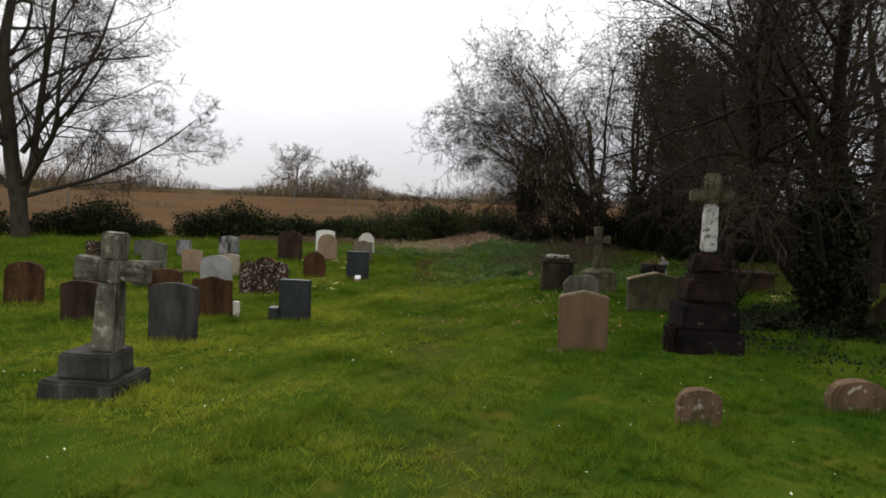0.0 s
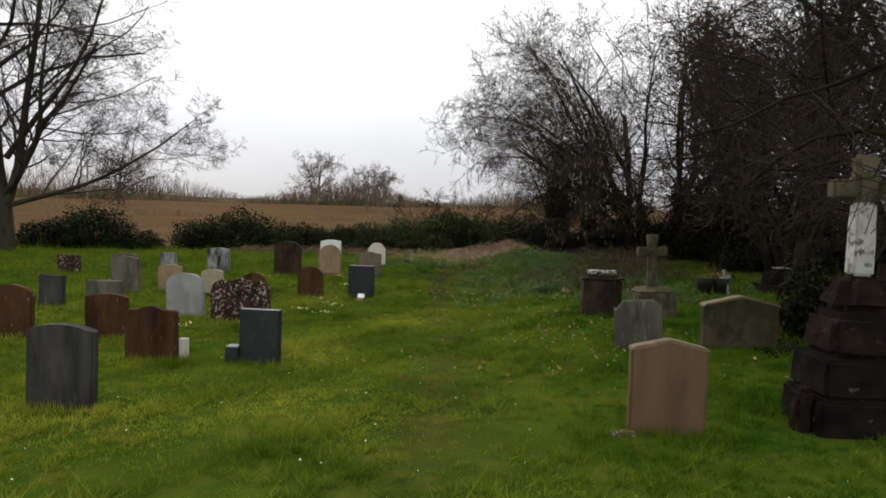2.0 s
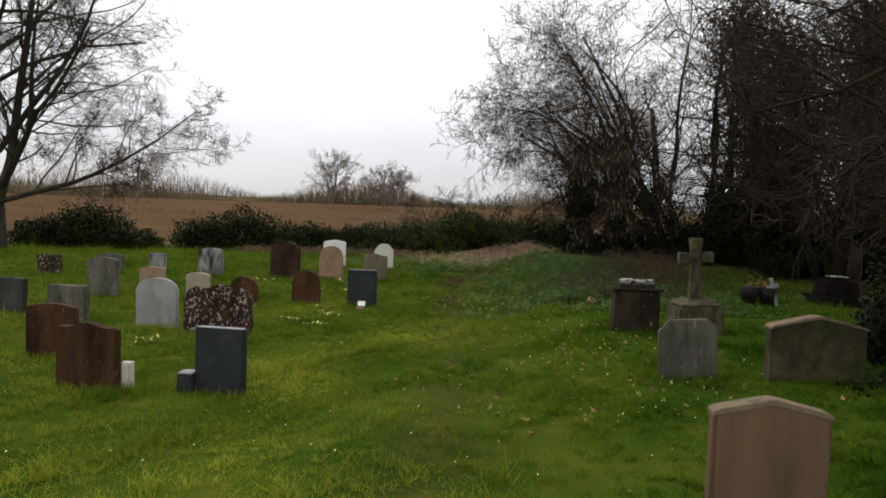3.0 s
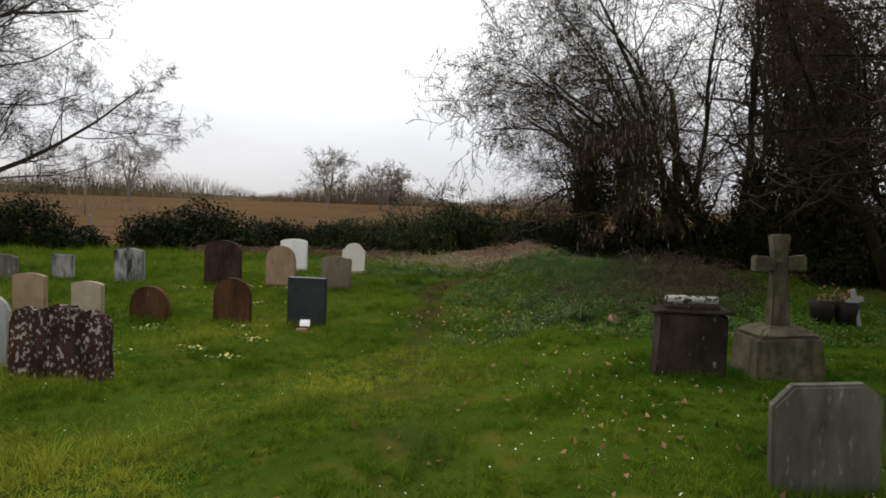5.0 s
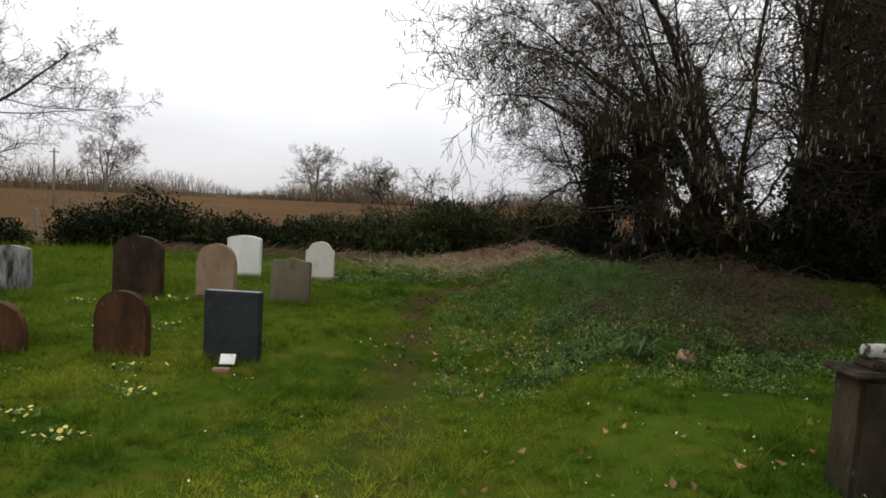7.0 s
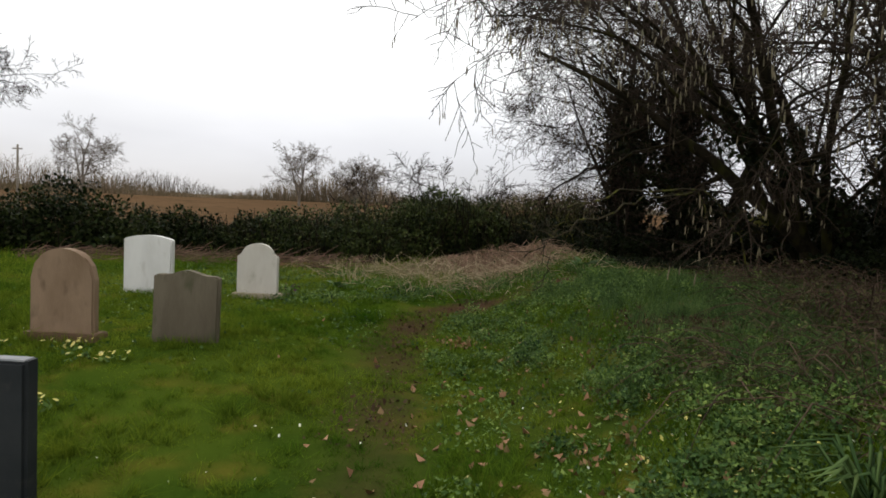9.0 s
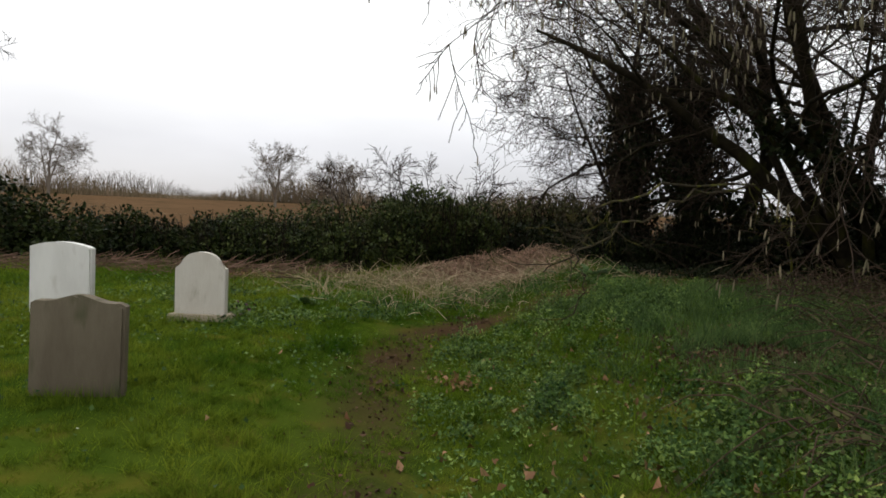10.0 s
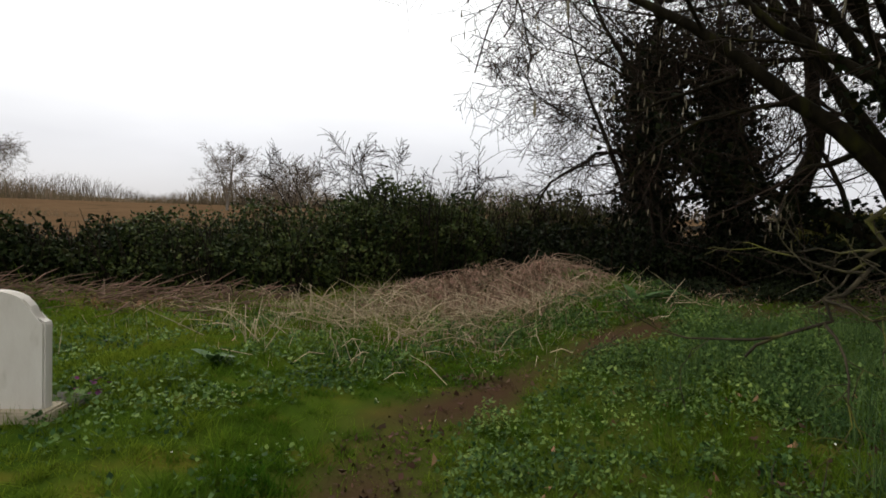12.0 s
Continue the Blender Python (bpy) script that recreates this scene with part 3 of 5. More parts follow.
headstone(3.80, 10.79, 0.98, 0.70, "gable", "olive_dark", "wide mossy headstone with a low pointed top", 0.16, lean=-1, worn=0.010)
headstone(1.98, 4.54, 0.33, 0.27, "bow", "foot_stone", "small rounded footstone with lichen", 0.10, group="small footstones")
headstone(3.52, 5.05, 0.49, 0.27, "bow", "foot_stone", "broad low rounded footstone", 0.12, group="small footstones")
headstone(-3.335, 9.90, 0.10, 0.28, "flat", "cream", "small pale marker stone beside a brown headstone", 0.10, group="small footstones")

# pale strips painting sky light along the tops of the slate stones, and a flat cap
for ob in [o for o in scene.objects if o.name.startswith("headstone") and o.data]:
    kind = ob.data.materials[0].name
    top = max(v.co.z for v in ob.data.vertices)
    if kind == "slate_stone":
        wide = max(v.co.x for v in ob.data.vertices) * 2
        part("top_edge", frustum(wide - 0.03, 0.075, wide - 0.034, 0.07, top - 0.004, top + 0.005, 0.002), M["slate_sky_rim"], ob, "pale strip painting sky light on the top edge")

# the tan stone stands on a low foot
for ob in [o for o in scene.objects if o.name.startswith("headstone") and o.data and o.data.materials[0].name == "tan_stone" and o.location.y > 18]:
    part("foot", frustum(0.72, 0.26, 0.69, 0.23, -0.15, 0.06, 0.012), M["pink_tan"], ob, "low brown stone foot")

# pale rims along the pointed and clipped tops
for ob in [o for o in scene.objects if o.name.startswith("headstone") and o.data]:
    kind = ob.data.materials[0].name
    if kind in ("brown_stone", "dark_olive_brown_stone") and ob.data.vertices:
        wide, deep = ob.dimensions.x, ob.dimensions.y
        line = top_line("gable", wide + 0.005, max(v.co.z for v in ob.data.vertices) + 0.006)[1:-1]
        band = line + [(x_, z_ - 0.022) for x_, z_ in line[::-1]]
        part("coping", chunk(band, deep + 0.007, 0.004), M["rim"], ob, "pale rounded rim")

# a pale headstone with a stepped foot, and pansies beside it
thing = base("headstone", pose(-2.745, 21.85, float(land(-2.71, 21.85)) - 0.015), "cream round-shouldered headstone on a stone foot", "gravestone", "headstones in the grass")
part("slab", chunk(top_line("shoulder", 0.55, 0.755), 0.09, 0.012), M["cream"], thing)
part("foot", frustum(0.68, 0.28, 0.64, 0.24, -0.15, 0.085, 0.012), M["beige"], thing)
part("ledge", frustum(0.62, 0.3, 0.60, 0.28, -0.15, 0.05, 0.01), M["grey"], thing).location = (0.04, 0.3, 0)


def leaf_cloud(rng, points, size, up=0.3, narrow=0.6, fold=0.15):
    """Leaf blades at points: quads with a folded midrib. Returns vertices and faces."""
    n = len(points)
    d = rng.normal(size=(n, 3))
    d /= np.linalg.norm(d, axis=1)[:, None]
    k = rng.normal(size=(n, 3)) + np.array([0, 0, up * 4])
    s = np.cross(d, k)
    s /= np.linalg.norm(s, axis=1)[:, None] + 1e-9
    nrm = np.cross(d, s)
    ln = size * rng.uniform(0.6, 1.35, size=(n, 1))
    a = points - d * ln / 2
    c = points + d * ln / 2
    b = points + s * ln * narrow / 2 + nrm * ln * fold
    e = points - s * ln * narrow / 2 + nrm * ln * fold
    v = np.stack([a, b, c, e], 1).reshape(-1, 3)
    return v, np.arange(4 * n).reshape(-1, 4)


def flower_bunch(name, x, y, material, label, n=14, r=0.10, h=0.09, z=0.0):
    rng = np.random.default_rng(int(abs(x * 131 + y * 17)))
    gz = float(land(x, y)) + z
    th = base(name, pose(x, y, gz), label, "flowers", "flowers by the graves")
    pts = np.stack([rng.normal(0, r, n), rng.normal(0, r * 0.7, n), rng.uniform(0.4, 1, n) * h], 1)
    vs, fs = [], []
    for p in pts:
        c = len(vs)
        rr = rng.uniform(0.012, 0.021)
        tx, ty = rng.normal(0, 0.4, 2)
        vs.append((p[0], p[1], p[2]))
        for i in range(7):
            a = 2 * math.pi * i / 7
            vs.append((p[0] + rr * math.cos(a), p[1] + rr * math.sin(a), p[2] + 0.006 + rr * (tx * math.cos(a) + ty * math.sin(a))))
        fs += [(c, c + 1 + i, c + 1 + (i + 1) % 7) for i in range(7)]
    part_np("blossoms", np.array(vs), np.array(fs), material, th)
    v, f = leaf_cloud(rng, np.stack([rng.normal(0, r, 40), rng.normal(0, r * 0.8, 40), rng.uniform(0.2, 0.7, 40) * h], 1), 0.05, 0.6)
    part_np("leaves", v, f, M["weed"], th)
    return th


flower_bunch("pansies", -2.34, 22.05, M["petal_purple"], "dark purple pansies beside a cream headstone", 12, 0.05, 0.2)

# dark slate block with a pale top, by the slate headstone
thing = base("flower_holder", pose(-2.72, 9.93, float(land(-2.72, 9.93))), "small dark stone flower holder with a pale rim", "flower holder")
part("block", frustum(0.16, 0.16, 0.16, 0.16, -0.1, 0.20, 0.012), M["slate"], thing)
part("rim", frustum(0.15, 0.15, 0.14, 0.14, 0.20, 0.215, 0.005), M["light_grey"], thing)

card = part("memorial_card", chunk([(-0.075, 0), (0.075, 0), (0.075, 0.11), (-0.075, 0.11)], 0.012, 0.003), M["card"])
card.matrix_world = pose(-2.24, 16.22, float(land(-2.24, 16.22)) + 0.03, -35, 0, 8)
tagged(card, "small white card leaning at the foot of a slate headstone", "card")
tray = part("terracotta_tray", frustum(0.14, 0.07, 0.17, 0.09, -0.02, 0.03, 0.01), M["terracotta"])
tray.matrix_world = pose(-2.24, 16.08, float(land(-2.24, 16.08)) + 0.005, 0, 0, 12)
tagged(tray, "low reddish clay tray in the grass", "tray")

# large stone cross on two steps
thing = base("cross_monument", pose(-2.985, 5.26, float(land(-2.985, 5.26)), 0, 1.0, -2), "weathered grey stone cross on a two-step plinth", "gravestone", "stone crosses")
part("lower_step", rough(frustum(0.68, 0.60, 0.66, 0.58, -0.15, 0.15, 0.02), 0.012), M["dark_grey"], thing, "dark stained stone step")
part("upper_step", rough(frustum(0.46, 0.42, 0.44, 0.40, 0.15, 0.37, 0.02), 0.010), M["dark_grey"], thing)
part("shaft", rough(frustum(0.23, 0.17, 0.19, 0.14, 0.36, 0.98, 0.018), 0.008), M["cross_grey"], thing).matrix_basis = pose(0.07, 0, 0, 0, 3.2, 0)
part("hub", rough(frustum(0.20, 0.155, 0.20, 0.155, 0.965, 1.175, 0.015), 0.006), M["cross_grey"], thing).matrix_basis = pose(0.07, 0, 0, 0, 3.2, 0)
part("head", rough(frustum(0.18, 0.14, 0.20, 0.14, 1.16, 1.40, 0.018), 0.008), M["cross_grey"], thing).matrix_basis = pose(0.07, 0, 0, 0, 3.2, 0)
for sx in (-1, 1):
    part("arm", rough(frustum(0.17, 0.14, 0.20, 0.14, 0.0, 0.23, 0.018), 0.008), M["cross_grey"], thing).matrix_basis = pose(0.13 + sx * 0.085, 0, 1.075, 0, 90 * sx + 3, 0)

# pedestal with a scroll on top
thing = base("pedestal_tomb", pose(2.56, 13.58, float(land(2.56, 13.58)) - 0.02, 0, 0, 3), "dark brown stone pedestal carrying a lichen-covered scroll", "gravestone")
part("pedestal", rough(frustum(0.72, 0.26, 0.67, 0.24, -0.15, 0.67, 0.025), 0.008), M["pedestal"], thing)
part("cap", frustum(0.80, 0.30, 0.78, 0.28, 0.665, 0.70, 0.012), M["pedestal"], thing)
part("neck", frustum(0.54, 0.20, 0.52, 0.18, 0.70, 0.755, 0.015), M["pedestal"], thing)
part("scroll", lathe([(0.015, -0.265), (0.040, -0.26), (0.046, -0.1), (0.038, 0.08), (0.045, 0.255), (0.015, 0.265)]), M["lichen_cap"], thing, "pale lichen-covered stone roll", True).matrix_basis = pose(0, 0, 0.79, 0, 90, 0)

# cross on a hipped plinth
thing = base("cross_monument", pose(3.55, 13.82, float(land(3.55, 13.82)), 0, -2.5, 6), "mossy stone cross with flared arms on a hipped plinth", "gravestone", "stone crosses")
part("plinth", rough(frustum(0.76, 0.62, 0.66, 0.54, -0.15, 0.44, 0.03), 0.008), M["mossy"], thing)
part("hipped_top", rough(frustum(0.67, 0.55, 0.40, 0.33, 0.435, 0.53, 0.03), 0.008), M["mossy"], thing)
part("shaft", rough(frustum(0.21, 0.16, 0.135, 0.125, 0.51, 1.19, 0.018), 0.008), M["mossy"], thing)
part("head", rough(frustum(0.13, 0.12, 0.20, 0.13, 1.17, 1.475, 0.018), 0.006), M["mossy"], thing)
for sx in (-1, 1):
    part("arm", rough(frustum(0.13, 0.12, 0.18, 0.13, 0.0, 0.22, 0.018), 0.006), M["mossy"], thing).matrix_basis = pose(sx * 0.05, 0, 1.17, 0, 90 * sx, 0)

# tall dark monument with a white shaft
thing = base("cross_monument", pose(3.26, 7.52, float(land(3.26, 7.52)) + 0.03, 0, 0, -2), "sooty worn monument carrying a stained white marble cross shaft", "gravestone", "stone crosses")
part("lower_step", rough(frustum(0.80, 0.68, 0.77, 0.65, -0.15, 0.26, 0.03), 0.013), M["dark_stone"], thing)
part("upper_step", rough(frustum(0.70, 0.58, 0.66, 0.55, 0.255, 0.57, 0.03), 0.013), M["dark_stone"], thing)
part("die", rough(frustum(0.60, 0.52, 0.53, 0.46, 0.56, 0.92, 0.06), 0.018), M["dark_rust"], thing, "rust-stained rounded block")
part("cap", rough(frustum(0.52, 0.45, 0.28, 0.26, 0.90, 1.25, 0.09), 0.018), M["dark_rust"], thing)
part("shaft", rough(frustum(0.17, 0.15, 0.155, 0.135, 1.20, 1.78, 0.02), 0.008), M["marble"], thing, "stained white marble shaft")
part("head", rough(frustum(0.17, 0.13, 0.19, 0.13, 1.76, 2.16, 0.03), 0.008), M["mossy"], thing, "mossy cross head")
for sx in (-1, 1):
    part("arm", rough(frustum(0.15, 0.12, 0.16, 0.12, 0.0, 0.18, 0.02), 0.006), M["mossy"], thing).matrix_basis = pose(sx * 0.08, 0, 1.88, 0, 90 * sx, 0)
part("corner_block", rough(frustum(0.15, 0.18, 0.14, 0.16, -0.12, 0.34, 0.04), 0.03), M["dark_rust"], thing).location = (-0.44, -0.15, -0.03)

# a pot with flowers and a small cross, and a dark stepped tomb, near the trees
thing = base("grave_pot", pose(6.01, 17.25, float(land(6.01, 17.25))), "dark grave pots with dried flowers and a little cross", "flower pot")
for px in (-0.22, 0.16):
    part("pot", lathe([(0.13, -0.05), (0.17, 0.18), (0.19, 0.36), (0.16, 0.37)]), M["pot"], thing, smooth=True).location = (px, 0, 0)
part("small_cross", chunk([(-0.03, 0), (0.03, 0), (0.03, 0.38), (0.13, 0.38), (0.13, 0.45), (0.03, 0.45), (0.03, 0.60), (-0.03, 0.60), (-0.03, 0.45), (-0.13, 0.45), (-0.13, 0.38), (-0.03, 0.38)], 0.05, 0.008), M["light_grey"], thing).matrix_basis = pose(0.3, -0.12, 0.0, 0, -14, 0)
v, f = leaf_cloud(np.random.default_rng(5), np.random.default_rng(6).normal(0, 1, (90, 3)) * (0.2, 0.08, 0.07) + (-0.02, 0, 0.42), 0.07)
tagged(part_np("dried_flowers", v, f, M["litter"], thing), kind="stuff")

thing = base("stepped_tomb", pose(7.77, 17.67, float(land(7.77, 17.67))), "dark stepped tomb with a pale flat top", "gravestone")
part("step", frustum(1.0, 0.9, 0.96, 0.86, -0.1, 0.18, 0.02), M["dark_stone"], thing)
part("block", frustum(0.72, 0.6, 0.62, 0.52, 0.18, 0.50, 0.03), M["dark_stone"], thing)
part("top_slab", frustum(0.36, 0.3, 0.34, 0.28, 0.50, 0.58, 0.01), M["dark_stone"], thing)
part("lichen_ledge", frustum(0.34, 0.28, 0.33, 0.27, 0.58, 0.60, 0.005), M["lichen_cap"], thing)

thing = base("box_tomb", pose(7.25, 14.6, float(land(7.25, 14.6))), "dark brown box tomb with a flat lid", "gravestone")
part("chest", frustum(1.1, 0.8, 1.06, 0.76, -0.1, 0.42, 0.02), M["dark_brown"], thing)
part("lid", frustum(1.18, 0.88, 1.14, 0.84, 0.42, 0.50, 0.02), M["dark_brown"], thing)
thing = base("broken_column", pose(9.0, 19.2, float(land(9.0, 19.2))), "dull square stone pillar among the trees", "gravestone")
part("pillar", rough(frustum(0.24, 0.24, 0.20, 0.20, 0.3, 1.1, 0.02), 0.01), M["pedestal"], thing)
part("foot", rough(frustum(0.5, 0.5, 0.42, 0.42, -0.1, 0.3, 0.02), 0.01), M["pedestal"], thing)
headstone(9.9, 16.9, 0.7, 0.8, "flat", "dark_brown", "dark brown headstone under the trees", 0.12)


# ---- bare trees ----
def grow(rng, p, d, length, rad, level, spec, out, least):
    """A limb as a bent line with radii, and its side shoots."""
    seg, wander, rise, kids, first, angle, ratio = spec[level]
    pts, rads = [p], [rad]
    dirs = [d]
    end = (0.16, 0.3, 0.35, 0.35, 0.35)[level]
    for i in range(seg):
        d = (d + Vector((rng.gauss(0, wander), rng.gauss(0, wander), rng.gauss(0, wander) + rise))).normalized()
        p = p + d * (length / seg)
        pts.append(p)
        dirs.append(d)
        rads.append(max(least * 0.8, rad * (1 - (1 - end) * (i + 1) / seg)))
    out[level].append((pts, rads))
    if level + 1 < len(spec):
        for k in range(kids):
            u = first + (1 - first) * (k + rng.random()) / kids
            q = u * seg
            i = min(int(q), seg - 1)
            at = pts[i].lerp(pts[i + 1], q - i)
            side = dirs[i].orthogonal()
            side.rotate(Matrix.Rotation(rng.uniform(0, 2 * math.pi), 3, dirs[i]))
            a = radians(rng.gauss(angle, angle * 0.25))
            nd = dirs[i] * math.cos(a) + side * math.sin(a)
            grow(rng, at, nd, length * ratio * rng.uniform(0.6, 1.25) * (1.2 - 0.5 * u), max(least, (rads[i] + rads[i + 1]) / 2 * 0.40), level + 1, spec, out, least)


def tubes(lines, sides):
    """Round tapered tubes along lines."""
    vs, fs, n0 = [], [], 0
    ang = np.arange(sides) * 2 * math.pi / sides
    ca, sa = np.cos(ang), np.sin(ang)
    for pts, rads in lines:
        p = np.array([q[:] for q in pts])
        t = np.gradient(p, axis=0)
        t /= np.linalg.norm(t, axis=1)[:, None] + 1e-9
        ref = np.array([0.31, 0.88, 0.36]) if abs(t[0][1]) < 0.8 else np.array([0.9, 0.1, 0.4])
        a = np.cross(t, ref)
        a /= np.linalg.norm(a, axis=1)[:, None] + 1e-9
        b = np.cross(t, a)
        r = np.array(rads)[:, None, None]
        vs.append((p[:, None, :] + r * (a[:, None, :] * ca[None, :, None] + b[:, None, :] * sa[None, :, None])).reshape(-1, 3))
        n = len(p)
        i = (np.arange(n - 1)[:, None] * sides + np.arange(sides)[None, :]) + n0
        j = (np.arange(n - 1)[:, None] * sides + (np.arange(sides)[None, :] + 1) % sides) + n0
        fs.append(np.stack([i, j, j + sides, i + sides], -1).reshape(-1, 4))
        n0 += n * sides
    return np.concatenate(vs), np.concatenate(fs)


def tree(name, x, y, stems, spec, label, bark, twig, seed, group="bare trees", ivy=0, ivy_top=3.0, ivy_wide=0.35, catkins=0, sink=0.25, least=0.005, category="tree", ivy_limbs=False, ivy_stems=9, ivy_leaf=None, ivy_size=0.10, ivy_flare=0.0):
    """stems: (dx, dy, dz, direction, length, radius) of each trunk."""
    rng = random.Random(seed)
    gz = float(land(x, y))
    th = base(name, pose(x, y, gz), label, category, group)
    out = [[] for _ in spec]
    for dx, dy, dz, d, length, rad in stems:
        grow(rng, Vector((dx, dy, dz - sink)), Vector(d).normalized(), length, rad, 0, spec, out, least)
    for line in out[0]:
        v, f = tubes([line], 10)
        part_np("trunk", v, f, bark, th, smooth=True)
    for line in out[1]:
        v, f = tubes([line], 6)
        part_np("limb", v, f, bark, th, smooth=True)
    vv, ff, n0 = [], [], 0
    for l, s in [(l, 4 if i == 2 else 3) for i, l in enumerate(out) if i >= 2 and l]:
        v, f = tubes(l, s)
        vv.append(v)
        ff.append(f + n0)
        n0 += len(v)
    tagged(part_np("crown", np.concatenate(vv), np.concatenate(ff), twig, th, "fine bare twigs"), kind="stuff")
    nr = np.random.default_rng(seed)
    if ivy:
        path = []
        for pts, rads in out[0][:ivy_stems] + (out[1] if ivy_limbs else []):
            for a, b, r in zip(pts, pts[1:], rads):
                for u in (0.0, 0.2, 0.4, 0.6, 0.8):
                    q = a.lerp(b, u)
                    if q.z < ivy_top:
                        path.append((*q, r))
        path = np.array(path)
        pick = path[nr.integers(0, len(path), ivy)]
        off = nr.normal(size=(ivy, 3))
        off /= np.linalg.norm(off, axis=1)[:, None]
        lump = 0.35 + 1.0 * np.abs(np.sin(pick[:, 2:3] * 1.9 + pick[:, :1] * 3)) * (0.5 + nr.random((ivy, 1)))
        flare = 1 + ivy_flare * np.clip(pick[:, 2:3] / ivy_top, 0, 1)
        pts = pick[:, :3] + off * (pick[:, 3:4] + ivy_wide * flare * lump * nr.random((ivy, 1)) ** 0.6)
        pts[:, 2] = np.maximum(pts[:, 2], 0.05)
        v, f = leaf_cloud(nr, pts, ivy_size, 0.1, 0.85)
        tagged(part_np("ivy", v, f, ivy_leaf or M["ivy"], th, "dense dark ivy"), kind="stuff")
    if catkins:
        tips = [l[0][-1] for l in out[-1]]
        tips = [tips[i] for i in nr.integers(0, len(tips), catkins)]
        lines = []
        for q in tips:
            e = q + Vector((nr.normal(0, 0.008), nr.normal(0, 0.008), -nr.uniform(0.06, 0.13)))
            lines.append(([q, q.lerp(e, 0.3), q.lerp(e, 0.75), e], [0.003, 0.007, 0.007, 0.003]))
        v, f = tubes(lines, 4)
        tagged(part_np("catkin_mass", v, f, M["catkin"], th, "hanging brown catkins"), kind="stuff")
    return th


#        seg  wander rise kids first angle ratio
BIG = [(9, 0.08, 0.035, 15, 0.12, 46, 0.46), (8, 0.11, 0.025, 11, 0.15, 40, 0.36), (6, 0.11, 0.015, 8, 0.15, 42, 0.42), (3, 0.15, 0.01, 4, 0.15, 42, 0.6), (2, 0.18, 0.0, 0, 0, 0, 0)]
tree("large_bare_tree", -16.6, 24.0, [(0, 0, 0, (0.02, 0, 1), 15.0, 0.34), (0.1, 0, 2.0, (0.22, 0.1, 1), 12.2, 0.16), (-0.1, 0, 1.8, (-0.22, 0.0, 1), 13.0, 0.17), (0.1, 0, 2.3, (0.75, -0.2, 0.75), 7.7, 0.12), (0.1, 0, 1.9, (0.9, 0.2, 0.33), 7.3, 0.10), (-0.1, 0, 2.0, (-0.8, 0.1, 0.5), 8, 0.14), (0.05, 0, 3.6, (0.6, 0.1, 0.8), 8.2, 0.11)], BIG, "large bare spreading tree with grey-brown bark beside the hedge", M["bark_grey"], M["twig"], 11, least=0.005)

HAZEL = [(9, 0.15, 0.015, 9, 0.22, 42, 0.46), (7, 0.16, 0.01, 9, 0.12, 46, 0.42), (4, 0.18, -0.005, 8, 0.12, 46, 0.5), (2, 0.22, -0.03, 0, 0, 0, 0)]
tree("hazel_clump", 6.9, 25.0, [(0.5, -0.3, 0, (0.0, -0.12, 1), 8.5, 0.12), (-0.1, -0.5, 0, (-0.40, -0.2, 1), 7.5, 0.12), (0.2, 0.5, 0, (-0.18, 0.2, 1), 8.5, 0.12), (0.6, 0.6, 0, (0.08, 0.2, 1), 8.5, 0.10), (0.9, 0.2, 0, (0.18, 0.05, 1), 8.5, 0.16), (1.2, -0.5, 0, (0.30, -0.2, 1), 8.0, 0.15), (1.0, 0.5, 0, (0.45, 0.2, 1), 8.0, 0.13), (1.4, -0.3, 0, (0.8, -0.2, 0.7), 7.0, 0.12), (0.7, -0.8, 0, (-0.05, -0.3, 1), 7.5, 0.12), (1.0, -0.9, 0, (0.85, -0.45, 0.28), 4.0, 0.10), (-0.5, 0.3, 0, (-0.55, 0.12, 1), 7.5, 0.12)], HAZEL, "many-stemmed bare hazel with mossy dark trunks and catkins", M["bark_moss"], M["twig"], 21, catkins=900, ivy=15000, ivy_top=2.6, ivy_wide=0.34, ivy_stems=14, least=0.0055)
LEANING = [(10, 0.085, -0.020, 15, 0.38, 42, 0.36), (7, 0.13, -0.015, 10, 0.1, 44, 0.44), (4, 0.16, -0.03, 8, 0.1, 44, 0.5), (2, 0.2, -0.09, 0, 0, 0, 0)]
tree("leaning_hazel", 6.4, 24.9, [(0, 0, 0, (-0.62, -0.06, 0.95), 8.2, 0.13), (0.0, 0.3, 0, (-0.42, 0.06, 1), 8.6, 0.09), (0.1, -0.2, 0, (-0.34, -0.15, 1), 8.0, 0.095), (0.2, 0.4, 0, (-0.24, 0.1, 1.2), 10.5, 0.11), (-2.0, -0.9, 2.9, (-0.75, -0.72, 0.20), 6.0, 0.04), (-2.2, -0.6, 3.3, (-0.85, -0.50, 0.32), 5.0, 0.045), (-1.6, -1.0, 2.6, (-0.60, -0.80, 0.26), 5.8, 0.035), (-2.4, -0.4, 3.6, (-0.90, -0.30, 0.50), 4.5, 0.04), (-1.8, -0.8, 2.9, (-0.68, -0.66, 0.42), 5.9, 0.035)], LEANING, "bare hazel leaning over the path with hanging catkins", M["bark_moss"], M["twig"], 23, catkins=3200, least=0.005)
SLANTED = [(11, 0.11, 0.016, 6, 0.30, 46, 0.36), (7, 0.16, 0.0, 6, 0.1, 46, 0.44), (4, 0.18, -0.02, 6, 0.1, 46, 0.5), (2, 0.22, -0.08, 0, 0, 0, 0)]
